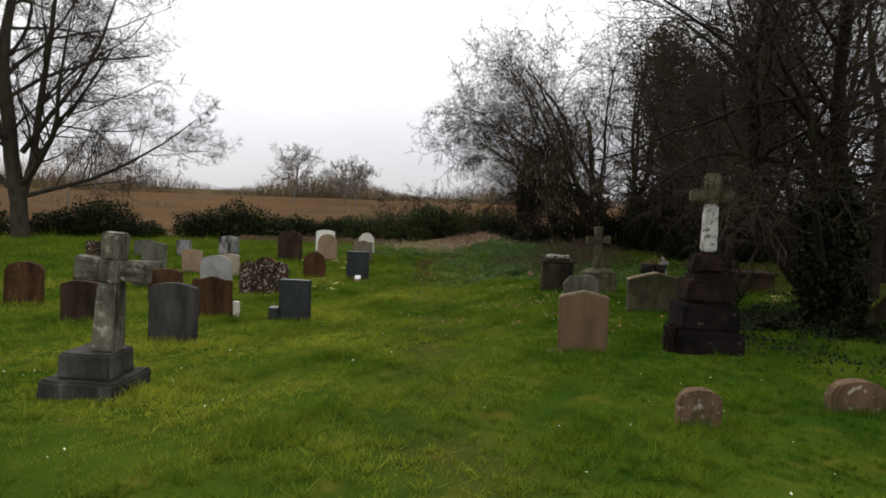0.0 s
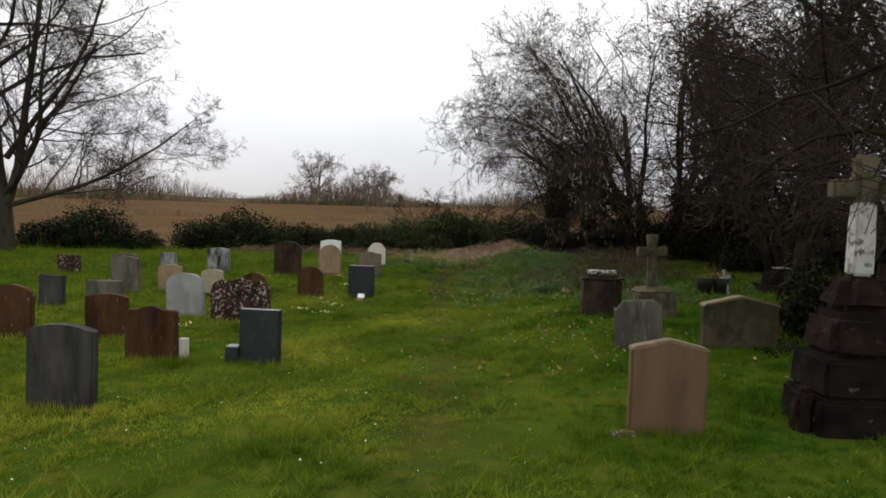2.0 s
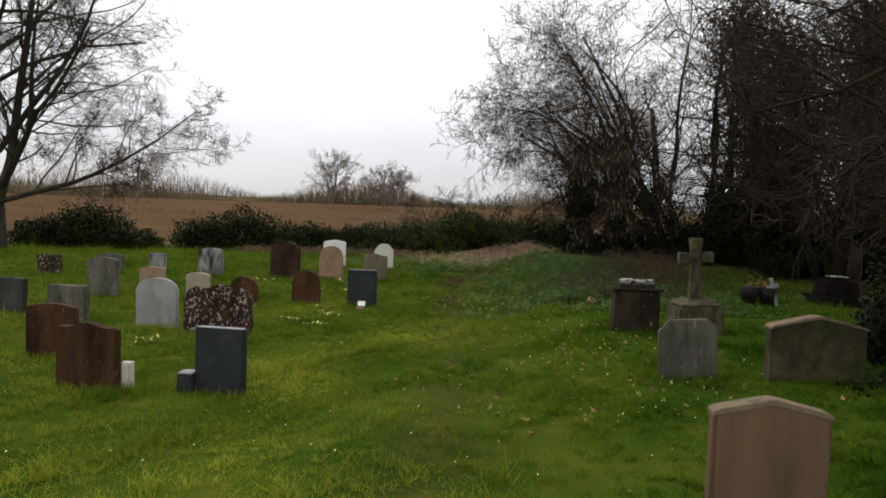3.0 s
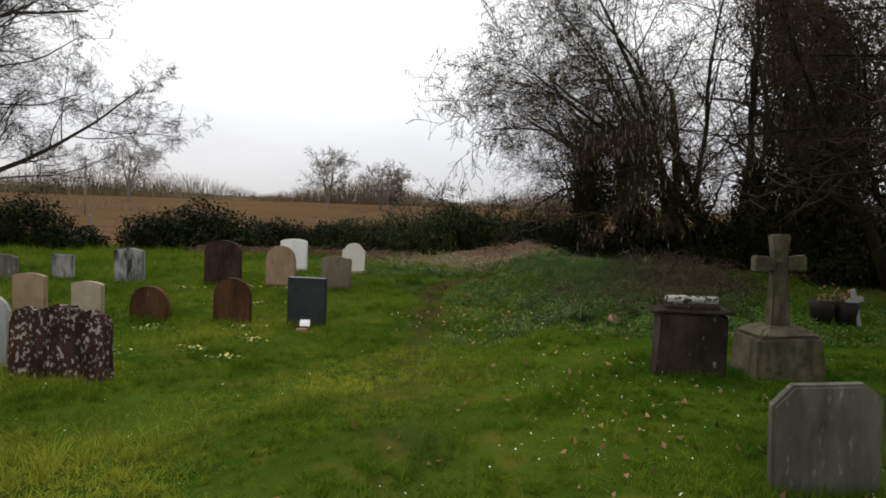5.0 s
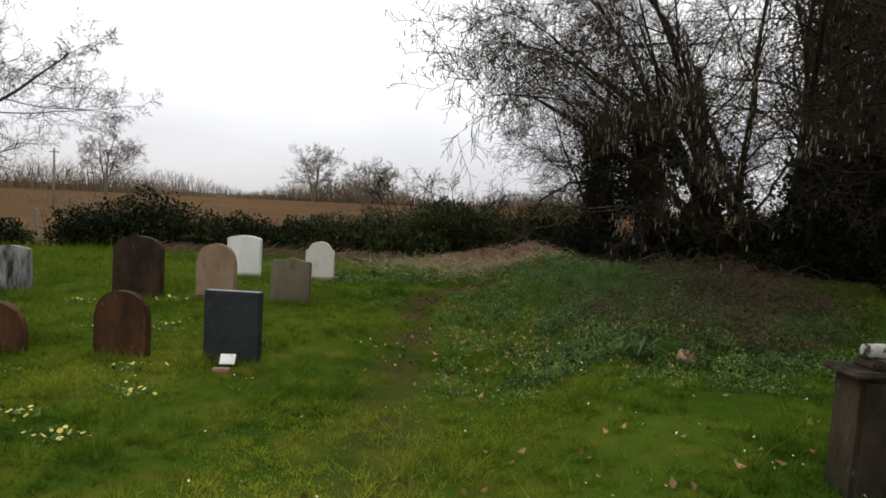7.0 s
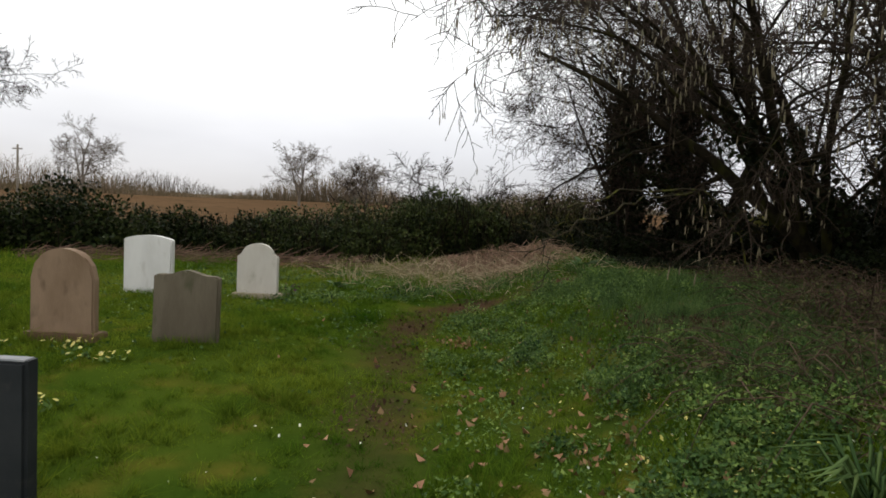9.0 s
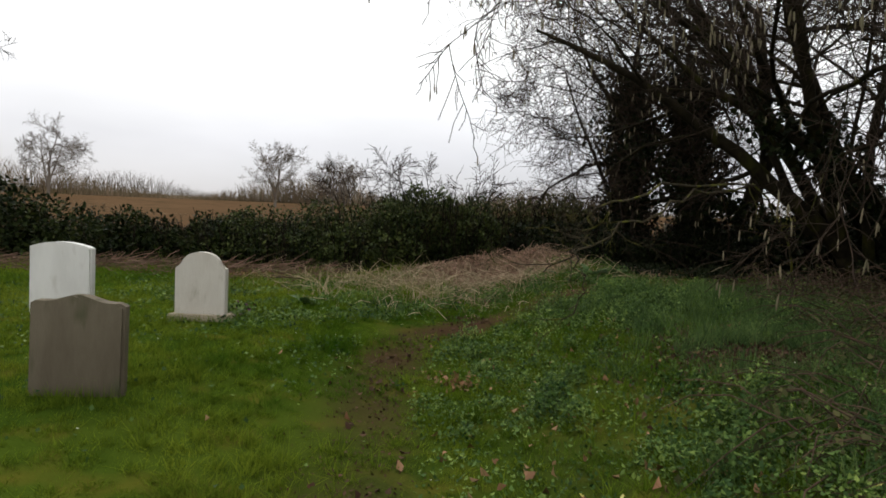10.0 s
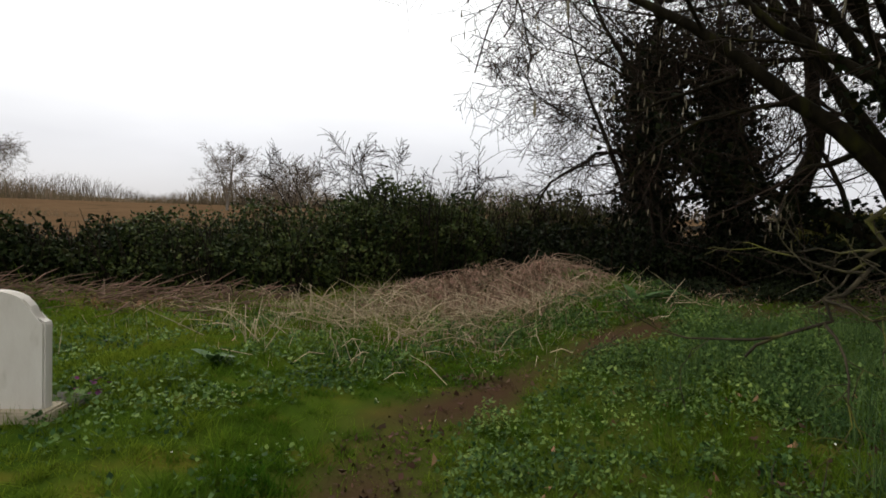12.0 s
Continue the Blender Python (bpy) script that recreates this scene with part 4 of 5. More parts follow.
tree("leaning_hazel", 6.9, 25.1, [(0, 0, 0.1, (-0.88, -0.34, 0.66), 7.4, 0.16), (-0.1, 0.2, 0.1, (-0.78, -0.32, 0.92), 7.0, 0.13), (0.3, -0.2, 0.1, (-0.55, -0.25, 1.0), 7.0, 0.12)], SLANTED, "old hazel with stout stems slanting to one side", M["bark_moss"], M["twig"], 27, catkins=500, least=0.005)
IVIED = [(9, 0.06, 0.02, 19, 0.16, 66, 0.66), (9, 0.24, -0.01, 14, 0.10, 46, 0.42), (4, 0.19, -0.02, 10, 0.12, 46, 0.5), (2, 0.22, -0.04, 0, 0, 0, 0)]
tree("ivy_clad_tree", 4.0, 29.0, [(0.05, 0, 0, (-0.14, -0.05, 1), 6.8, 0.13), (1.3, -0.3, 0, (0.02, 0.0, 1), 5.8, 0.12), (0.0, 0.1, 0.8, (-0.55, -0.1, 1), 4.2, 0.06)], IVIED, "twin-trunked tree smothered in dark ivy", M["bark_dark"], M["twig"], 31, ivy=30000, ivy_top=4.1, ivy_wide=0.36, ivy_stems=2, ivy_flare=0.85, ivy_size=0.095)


def crooked_tree(x, y, line, label, seed):
    """A single bent trunk along a line of (dx, dy, dz, radius), with boughs and twigs from its upper half."""
    rng = random.Random(seed)
    th = base("crooked_tree", pose(x, y, float(land(x, y))), label, "tree", "bare trees")
    pts, rads = [], []
    for (ax, ay, az, ar), (bx_, by_, bz_, br) in zip(line, line[1:]):
        for u in (0.0, 0.25, 0.5, 0.75):
            pts.append(Vector((ax + (bx_ - ax) * u + rng.gauss(0, 0.018), ay + (by_ - ay) * u + rng.gauss(0, 0.018), az + (bz_ - az) * u)))
            rads.append((ar + (br - ar) * u) * rng.uniform(0.93, 1.10))
    part_np("trunk", *tubes([(pts, rads)], 12), M["bark_moss"], th, smooth=True)
    out = [[], [], [], []]
    spec = [(8, 0.17, 0.0, 9, 0.2, 46, 0.5), (6, 0.17, 0.0, 8, 0.12, 46, 0.45), (5, 0.18, -0.02, 6, 0.12, 46, 0.5), (3, 0.2, -0.03, 0, 0, 0, 0)]
    for k in range(5):
        u = rng.uniform(len(pts) * 0.55, len(pts) - 1.01)
        at = pts[int(u)].lerp(pts[int(u) + 1], u - int(u))
        a = rng.uniform(0, 6.28)
        grow(rng, at, Vector((math.cos(a), math.sin(a) * 0.7, rng.uniform(0.0, 0.9))).normalized(), rng.uniform(1.4, 2.8), rng.uniform(0.03, 0.06), 0, spec, out, 0.005)
    for line_ in out[0]:
        part_np("limb", *tubes([line_], 6), M["bark_moss"], th, smooth=True)
    tagged(part_np("crown", *tubes(out[1] + out[2] + out[3], 3), M["twig"], th, "fine bare twigs"), kind="stuff")
    return th


crooked_tree(6.2, 28.8, ((0, 0, -0.25, 0.22), (0.12, 0, 0.5, 0.18), (0.36, 0, 1.4, 0.165), (0.70, 0, 2.3, 0.16), (0.66, 0, 2.65, 0.15), (0.62, 0.05, 3.2, 0.13), (0.48, 0.1, 4.6, 0.11), (0.30, 0.2, 6.0, 0.06)), "slender crooked trunk at the churchyard edge", 33)
YEW = [(9, 0.13, 0.025, 13, 0.24, 55, 0.50), (7, 0.17, 0.005, 11, 0.1, 46, 0.42), (4, 0.17, 0.0, 9, 0.1, 46, 0.46), (2, 0.22, -0.01, 0, 0, 0, 0)]
tree("dark_spreading_tree", 5.75, 8.9, [(0, 0, 0, (-0.1, 0.1, 1), 7.5, 0.15), (0.3, 0.2, 0, (0.3, 0.2, 1), 7.5, 0.14), (-0.1, 0.1, 0.6, (-0.62, 0.30, 0.8), 6.0, 0.12), (-0.1, 0, 0.9, (-0.5, -0.2, 0.8), 5.0, 0.06), (0, 0.2, 0.6, (-0.6, 0.3, 1), 5.5, 0.06), (0.5, 0, 0.4, (0.55, -0.1, 0.9), 6.5, 0.10)], YEW, "dark spreading tree with an ivy-covered trunk", M["bark_dark"], M["twig"], 41, ivy=16000, ivy_top=2.1, ivy_wide=0.27, ivy_stems=2, ivy_size=0.075)
tree("bare_tree", 9.3, 20.5, [(0, 0, 0, (-0.12, 0, 1), 9.0, 0.18), (0.3, 0.2, 0, (0.3, 0.1, 1), 8.5, 0.15), (-0.2, 0.3, 0, (-0.4, 0.1, 1), 7.5, 0.12), (-0.2, -0.3, 0, (-0.3, -0.5, 1), 7.0, 0.10)], YEW, "bare tangled tree behind the graves", M["bark_dark"], M["twig"], 43)
tree("bare_tree", 9.6, 13.8, [(0, 0, 0, (-0.15, 0, 1), 8.5, 0.18), (0.3, 0.2, 0, (0.2, 0.3, 1), 8.5, 0.15), (-0.2, 0.3, 0, (-0.45, 0.2, 1), 7.0, 0.11)], YEW, "dark bare tree at the edge of the graves", M["bark_dark"], M["twig"], 44)
tree("bare_tree", 12.5, 17.5, [(0, 0, 0, (-0.10, 0, 1), 9, 0.2), (0.4, 0.2, 0, (0.2, 0.1, 1), 8.5, 0.17), (-0.3, 0, 0, (-0.4, 0, 1), 8, 0.13)], YEW, "tall bare tree deep in the thicket", M["bark_dark"], M["twig"], 46)
tree("bare_tree", 13.5, 25.5, [(0, 0, 0, (-0.10, 0, 1), 9, 0.2), (0.4, 0.2, 0, (0.2, 0.1, 1), 8.5, 0.17), (-0.3, 0, 0, (-0.4, 0, 1), 8, 0.13)], YEW, "bare tree at the thicket's far edge", M["bark_dark"], M["twig"], 47)

tree("ivy_clad_tree", 10.4, 27.0, [(0, 0, 0, (0.02, 0, 1), 10.0, 0.3), (0.5, 0.3, 0, (0.12, 0, 1), 9.0, 0.2)], YEW, "tall tree wrapped in dense brown-green ivy", M["bark_dark"], M["twig"], 48, ivy=30000, ivy_top=10.5, ivy_wide=1.15, ivy_leaf=M["brown_ivy"], ivy_stems=2, ivy_size=0.12)
tree("ivy_clad_tree", 12.3, 24.4, [(0, 0, 0, (-0.06, 0, 1), 10.0, 0.28), (0.5, 0.3, 0, (0.1, 0, 1), 9.0, 0.2)], YEW, "tall tree draped in brown-green ivy deep in the thicket", M["bark_dark"], M["twig"], 50, ivy=15000, ivy_top=10.5, ivy_wide=1.0, ivy_leaf=M["brown_ivy"], ivy_stems=2, ivy_size=0.13)
tree("bare_tree", 7.6, 11.4, [(0, 0, 0, (-0.05, 0.1, 1), 8.0, 0.12), (0.3, 0.2, 0, (0.1, 0.4, 1), 8.0, 0.11), (-0.2, 0.3, 0, (-0.4, 0.3, 1), 6.5, 0.07)], YEW, "dark bare tree crowding the graves", M["bark_dark"], M["twig"], 49)
FAR = [(6, 0.06, 0.02, 12, 0.22, 52, 0.5), (6, 0.13, 0.02, 9, 0.15, 45, 0.45), (4, 0.16, 0.01, 7, 0.15, 45, 0.5), (3, 0.18, 0.0, 0, 0, 0, 0)]
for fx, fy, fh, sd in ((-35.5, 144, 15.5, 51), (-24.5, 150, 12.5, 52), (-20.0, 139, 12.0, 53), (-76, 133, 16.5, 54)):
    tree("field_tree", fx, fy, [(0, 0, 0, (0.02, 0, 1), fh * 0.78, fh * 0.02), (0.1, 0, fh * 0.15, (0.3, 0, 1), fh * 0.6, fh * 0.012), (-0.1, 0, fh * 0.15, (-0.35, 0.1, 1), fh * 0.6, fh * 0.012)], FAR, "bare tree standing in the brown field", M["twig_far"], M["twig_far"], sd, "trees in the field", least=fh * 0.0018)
tree("field_bush", -0.9, 30.4, [(0.3 * i - 0.9, 0.1 * (i % 2), 0, ((i - 3) * 0.18, 0.05, 1), 2.5, 0.028) for i in range(7)], [(6, 0.08, 0.0, 13, 0.35, 40, 0.4), (5, 0.12, 0.0, 12, 0.2, 44, 0.45), (4, 0.15, 0.0, 0, 0, 0, 0)], "bare thorn bush rising behind the hedge", M["bark_moss"], M["twig"], 61, "hedge bushes", category="bush", least=0.006)


# ---- hedges ----
def bush(name, x, y, blobs, leaves, size, material, label, seed, group="hedge bushes", stems=26):
    """A shaggy bush: leaves massed over uneven lobes (dx, dy, dz, rx, ry, rz), on bare stems."""
    nr = np.random.default_rng(seed)
    gz = float(land(x, y))
    th = base(name, pose(x, y, gz), label, "bush", group)
    leaves = int(leaves * 1.7)
    share = np.array([b[3] * b[5] for b in blobs])
    count = (leaves * share / share.sum()).astype(int)
    pts = []
    for (dx, dy, dz, rx, ry, rz), n in zip(blobs, count):
        d = nr.normal(size=(n, 3))
        d /= np.linalg.norm(d, axis=1)[:, None]
        lump = np.array([noise.noise((q[0] * 2.3 + dx, q[1] * 2.3 + seed, q[2] * 2.3)) for q in d])
        fine = np.array([noise.noise((q[0] * 7 + dx, q[1] * 7 + seed, q[2] * 7)) for q in d])
        r = (1 + 0.50 * lump + 0.22 * fine) * (1 - 0.6 * nr.random(n) ** 1.6)
        pts.append(d * r[:, None] * (rx, ry, rz) + (dx, dy, dz))
    pts = np.concatenate(pts)
    low = land(x + pts[:, 0], y + pts[:, 1]) - gz
    pts[:, 2] = np.maximum(pts[:, 2], low + 0.06 + 0.4 * nr.random(len(pts)))
    v, f = leaf_cloud(nr, pts, size, 0.25, 0.62)
    tagged(part_np("foliage", v, f, material, th), kind="stuff")
    rng = random.Random(seed)
    lines = []
    for _ in range(stems * 3):
        b = rng.choice(blobs)
        p = Vector((b[0] + rng.uniform(-0.9, 0.9) * b[3], b[1] + rng.uniform(-0.9, 0.2) * b[4], -0.1))
        q = Vector((p.x + rng.gauss(0, 0.3), p.y + rng.gauss(0, 0.2), b[2] + b[5] * rng.uniform(0.4, 1.0)))
        m = p.lerp(q, 0.5) + Vector((rng.gauss(0, 0.12), rng.gauss(0, 0.12), 0))
        lines.append(([p, m, q], [0.014, 0.010, 0.005]))
    v, f = tubes(lines, 4)
    tagged(part_np("stem_tangle", v, f, M["bark_dark"], th, "tangled dark stems"), kind="stuff")
    return th


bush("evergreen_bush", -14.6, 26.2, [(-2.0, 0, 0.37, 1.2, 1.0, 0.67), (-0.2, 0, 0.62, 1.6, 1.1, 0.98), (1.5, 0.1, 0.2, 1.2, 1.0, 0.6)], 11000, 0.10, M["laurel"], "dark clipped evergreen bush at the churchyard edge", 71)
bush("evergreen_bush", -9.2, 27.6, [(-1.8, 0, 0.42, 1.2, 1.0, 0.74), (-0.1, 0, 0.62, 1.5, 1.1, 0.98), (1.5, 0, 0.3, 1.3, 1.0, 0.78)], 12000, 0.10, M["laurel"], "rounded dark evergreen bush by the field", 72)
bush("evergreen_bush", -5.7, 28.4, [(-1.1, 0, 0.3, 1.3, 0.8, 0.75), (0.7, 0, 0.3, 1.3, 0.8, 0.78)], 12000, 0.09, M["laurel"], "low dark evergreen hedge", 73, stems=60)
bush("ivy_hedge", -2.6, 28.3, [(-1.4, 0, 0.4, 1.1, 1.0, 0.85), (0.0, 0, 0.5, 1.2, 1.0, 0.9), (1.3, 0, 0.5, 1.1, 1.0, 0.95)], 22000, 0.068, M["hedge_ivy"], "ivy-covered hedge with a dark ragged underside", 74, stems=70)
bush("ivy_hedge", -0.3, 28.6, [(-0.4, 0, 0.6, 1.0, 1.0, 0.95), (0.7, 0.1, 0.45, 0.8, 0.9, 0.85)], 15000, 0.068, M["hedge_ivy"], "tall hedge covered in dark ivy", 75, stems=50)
bush("bramble_thicket", 2.4, 29.6, [(-1.0, 0, 0.5, 1.0, 0.8, 0.75), (0.4, 0.2, 0.5, 1.1, 0.8, 0.9)], 7000, 0.08, M["bramble"], "tangled olive-brown bramble thicket", 76, stems=60)
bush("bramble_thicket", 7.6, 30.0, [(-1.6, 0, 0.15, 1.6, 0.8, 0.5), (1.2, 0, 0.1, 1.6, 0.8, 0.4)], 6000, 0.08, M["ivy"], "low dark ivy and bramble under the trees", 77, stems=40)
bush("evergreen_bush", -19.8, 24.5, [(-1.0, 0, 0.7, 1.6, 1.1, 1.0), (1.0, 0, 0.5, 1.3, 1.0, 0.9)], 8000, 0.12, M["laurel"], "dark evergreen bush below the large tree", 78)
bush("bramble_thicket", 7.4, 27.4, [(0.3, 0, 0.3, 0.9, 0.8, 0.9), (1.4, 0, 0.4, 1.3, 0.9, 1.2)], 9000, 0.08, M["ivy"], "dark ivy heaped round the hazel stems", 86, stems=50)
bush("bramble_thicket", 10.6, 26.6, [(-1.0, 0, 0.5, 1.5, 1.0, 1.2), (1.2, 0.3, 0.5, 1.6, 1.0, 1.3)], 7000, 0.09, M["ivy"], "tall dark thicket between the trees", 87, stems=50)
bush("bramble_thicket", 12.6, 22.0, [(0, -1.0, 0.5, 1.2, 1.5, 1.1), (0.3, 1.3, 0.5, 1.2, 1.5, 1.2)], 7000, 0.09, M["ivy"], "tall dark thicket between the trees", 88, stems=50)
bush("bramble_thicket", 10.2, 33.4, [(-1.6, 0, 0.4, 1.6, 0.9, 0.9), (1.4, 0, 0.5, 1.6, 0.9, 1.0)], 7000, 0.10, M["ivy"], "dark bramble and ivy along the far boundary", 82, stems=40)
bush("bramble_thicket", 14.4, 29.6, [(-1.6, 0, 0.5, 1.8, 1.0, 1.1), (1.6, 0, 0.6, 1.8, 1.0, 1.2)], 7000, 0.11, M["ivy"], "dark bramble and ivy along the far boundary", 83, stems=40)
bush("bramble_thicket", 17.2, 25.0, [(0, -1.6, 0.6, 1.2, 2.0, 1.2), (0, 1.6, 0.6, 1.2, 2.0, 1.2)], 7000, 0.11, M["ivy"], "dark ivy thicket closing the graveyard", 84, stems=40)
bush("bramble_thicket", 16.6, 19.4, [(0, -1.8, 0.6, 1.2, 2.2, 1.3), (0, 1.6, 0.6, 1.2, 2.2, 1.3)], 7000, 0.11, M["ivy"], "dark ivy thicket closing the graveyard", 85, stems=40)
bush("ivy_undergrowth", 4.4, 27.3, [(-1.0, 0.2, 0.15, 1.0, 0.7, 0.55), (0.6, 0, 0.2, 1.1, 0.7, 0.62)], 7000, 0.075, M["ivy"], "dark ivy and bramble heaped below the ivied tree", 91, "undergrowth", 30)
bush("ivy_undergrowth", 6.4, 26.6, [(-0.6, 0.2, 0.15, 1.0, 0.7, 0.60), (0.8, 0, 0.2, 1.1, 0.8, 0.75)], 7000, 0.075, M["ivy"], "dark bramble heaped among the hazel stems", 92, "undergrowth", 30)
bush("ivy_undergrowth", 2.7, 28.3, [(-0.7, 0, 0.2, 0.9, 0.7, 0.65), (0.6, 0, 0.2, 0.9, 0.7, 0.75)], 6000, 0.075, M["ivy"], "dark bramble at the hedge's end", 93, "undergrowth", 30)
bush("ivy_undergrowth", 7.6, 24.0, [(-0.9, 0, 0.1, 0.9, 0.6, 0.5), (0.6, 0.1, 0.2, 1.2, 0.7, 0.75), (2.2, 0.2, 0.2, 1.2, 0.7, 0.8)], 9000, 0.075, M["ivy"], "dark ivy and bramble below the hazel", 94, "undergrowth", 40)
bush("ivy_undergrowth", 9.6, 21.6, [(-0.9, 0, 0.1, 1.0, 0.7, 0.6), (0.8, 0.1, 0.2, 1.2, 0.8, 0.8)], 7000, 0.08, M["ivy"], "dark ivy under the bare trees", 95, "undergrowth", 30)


def bramble_mound(x, y, rx, ry, h, canes, leaves, label, seed, cane="cane"):
    """Arching bare canes over a low heap, with a scatter of small leaves."""
    nr2 = np.random.default_rng(seed)
    gz = float(land(x, y))
    th = base("bramble_mound", pose(x, y, gz), label, "bramble", "undergrowth")
    lines = []
    for _ in range(canes):
        a, r = nr2.uniform(0, 6.28), nr2.random() ** 0.5
        px_, py_ = rx * r * math.cos(a), ry * r * math.sin(a)
        d, L = nr2.uniform(0, 6.28), nr2.uniform(0.5, 1.4)
        top = h * nr2.uniform(0.35, 1.1) * (1.1 - 0.6 * r)
        q = []
        for u in (0.0, 0.25, 0.5, 0.75, 1.0):
            wx, wy = px_ + math.cos(d) * L * u, py_ + math.sin(d) * L * u
            q.append(Vector((wx + nr2.normal(0, 0.03), wy + nr2.normal(0, 0.03), float(land(x + wx, y + wy)) - gz - 0.02 + top * 4 * u * (1.08 - u) * (0.9 + 0.2 * nr2.random()))))
        lines.append((q, [0.006, 0.0055, 0.005, 0.004, 0.002]))
    tagged(part_np("cane_tangle", *tubes(lines, 4), M[cane], th, "thin brown arching canes"), kind="stuff")
    pick = nr2.integers(0, len(lines), leaves)
    u = nr2.uniform(0.3, 4, leaves)
    pts = np.array([lines[i][0][int(k)].lerp(lines[i][0][min(4, int(k) + 1)], k % 1)[:] for i, k in zip(pick, u)])
    pts[:, 2] *= nr2.uniform(0.35, 1.0, leaves)
    v, f = leaf_cloud(nr2, pts + nr2.normal(0, 0.035, (leaves, 3)), 0.05, 0.5, 0.7)
    tagged(part_np("leaves", v, f, M["bramble"], th, "sparse olive leaves"), kind="stuff")
    return th


bramble_mound(3.1, 18.2, 1.2, 1.3, 0.38, 240, 2600, "low olive-brown bramble mound on the bank", 101)
bramble_mound(4.6, 20.2, 1.2, 1.6, 0.55, 300, 3200, "tangled brown brambles below the hazel", 102)
bramble_mound(5.0, 23.2, 1.2, 0.9, 0.50, 200, 2200, "tangled brambles beside the path", 103)
bramble_mound(1.5, 27.3, 0.8, 0.5, 0.34, 260, 200, "dead tan stems heaped at the hedge's end", 104, "bracken")
bush("yellow_shrub", 7.7, 29.0, [(-0.5, 0, 0.72, 0.6, 0.4, 0.32), (0.5, 0, 0.78, 0.7, 0.4, 0.36)], 3500, 0.10, M["yellow_shrub"], "yellow-green clipped shrub before the fence", 79)
bush("dark_holly", 5.1, 11.6, [(0, 0, 0.5, 0.34, 0.34, 0.7), (0.1, 0.1, 0.15, 0.5, 0.45, 0.4)], 2600, 0.07, M["ivy"], "dark ivy-smothered stump behind the monument", 80, "undergrowth", 10)
bush("evergreen_bush", -5.2, 42, [(-3, 0, 0.3, 3, 1, 0.8), (2, 0, 0.3, 3, 1, 0.8)], 5000, 0.16, M["bramble"], "olive hedge beyond the churchyard", 81)


# ---- grass ----
def blades(rng, x, y, length, width, lean=0.5):
    n = len(x)
    z = land(x, y) - 0.008
    a = rng.uniform(0, 2 * math.pi, n)
    b = rng.uniform(0, 2 * math.pi, n)
    k = np.abs(rng.normal(0, lean, n)) * length
    wx, wy = np.cos(a) * width / 2, np.sin(a) * width / 2
    v = np.stack([np.stack([x - wx, y - wy, z], 1), np.stack([x + wx, y + wy, z], 1), np.stack([x + np.cos(b) * k, y + np.sin(b) * k, z + length], 1)], 1).reshape(-1, 3)
    return v, np.arange(3 * n).reshape(-1, 3)


def wave(x, y, s, seed):
    return (np.sin(x * s + seed) * np.sin(y * s * 0.83 + 2.1 * seed) + 0.6 * np.sin(x * s * 2.3 - y * s * 1.7 + seed) + 0.4 * np.sin(x * s * 4.1 + y * s * 3.7 + 3 * seed)) / 2 + 0.5


nr = np.random.default_rng(7)
vv, ff, n0 = [], [], 0
for lo_x, hi_x, lo_y, hi_y, per, ln, wd in ((-4.5, 4.2, 2.0, 26.5, 3000, 0.034, 0.009), (-6.5, -4.5, 4.0, 26.5, 1500, 0.040, 0.011), (4.2, 5.5, 4.0, 26.5, 1400, 0.042, 0.011), (-16, -6.5, 4, 28, 340, 0.075, 0.014), (5.5, 12, 6, 28, 300, 0.075, 0.014), (-6.5, 2.5, 24.5, 28, 600, 0.08, 0.010)):
    n = int((hi_x - lo_x) * (hi_y - lo_y) * per)
    x, y = nr.uniform(lo_x, hi_x, n), nr.uniform(lo_y, hi_y, n)
    m = mud_shade(x, y)
    keep = nr.random(n) > 0.9 * m
    x, y, m = x[keep], y[keep], m[keep]
    tuft = np.clip(wave(x, y, 2.6, 1.3), 0, 1.3) ** 2 * 1.2 + 0.6 + 0.3 * sstep(17, 22, y)
    L = ln * tuft * nr.uniform(0.5, 1.6, len(x)) * (1 - 0.8 * m)
    clump = nr.random(len(x)) < 0.6
    step = 0.17
    hx, hy = np.floor(x / step), np.floor(y / step)
    ox = (np.sin(hx * 12.9898 + hy * 78.233) * 43758.5453) % 1.0
    oy = (np.sin(hx * 39.3461 + hy * 11.135) * 24634.6345) % 1.0
    tall = (np.sin(hx * 7.23 + hy * 51.91) * 9531.77) % 1.0
    x = np.where(clump, (hx + ox) * step + nr.normal(0, 0.032, len(x)), x)
    y = np.where(clump, (hy + oy) * step + nr.normal(0, 0.032, len(x)), y)
    L = np.where(clump, L * (0.8 + 1.1 * tall), L * 0.8)
    v, f = blades(nr, x, y, L, wd * nr.uniform(0.6, 1.3, len(x)), 1.15)
    vv.append(v)
    ff.append(f + n0)
    n0 += len(v)
n = 60000
x, y = nr.normal(3.4, 1.5, n), nr.uniform(17, 27, n)
keep = (wave(x, y, 1.7, 3.3) > nr.uniform(0.2, 0.9, n)) & (x > path_x(y) + 0.4) & (mud_shade(x, y) < 0.3)
x, y = x[keep], y[keep]
v, f = blades(nr, x, y, nr.uniform(0.08, 0.2, len(x)), 0.008 * nr.uniform(0.6, 1.3, len(x)), 0.8)
vv.append(v)
ff.append(f + n0)
n0 += len(v)
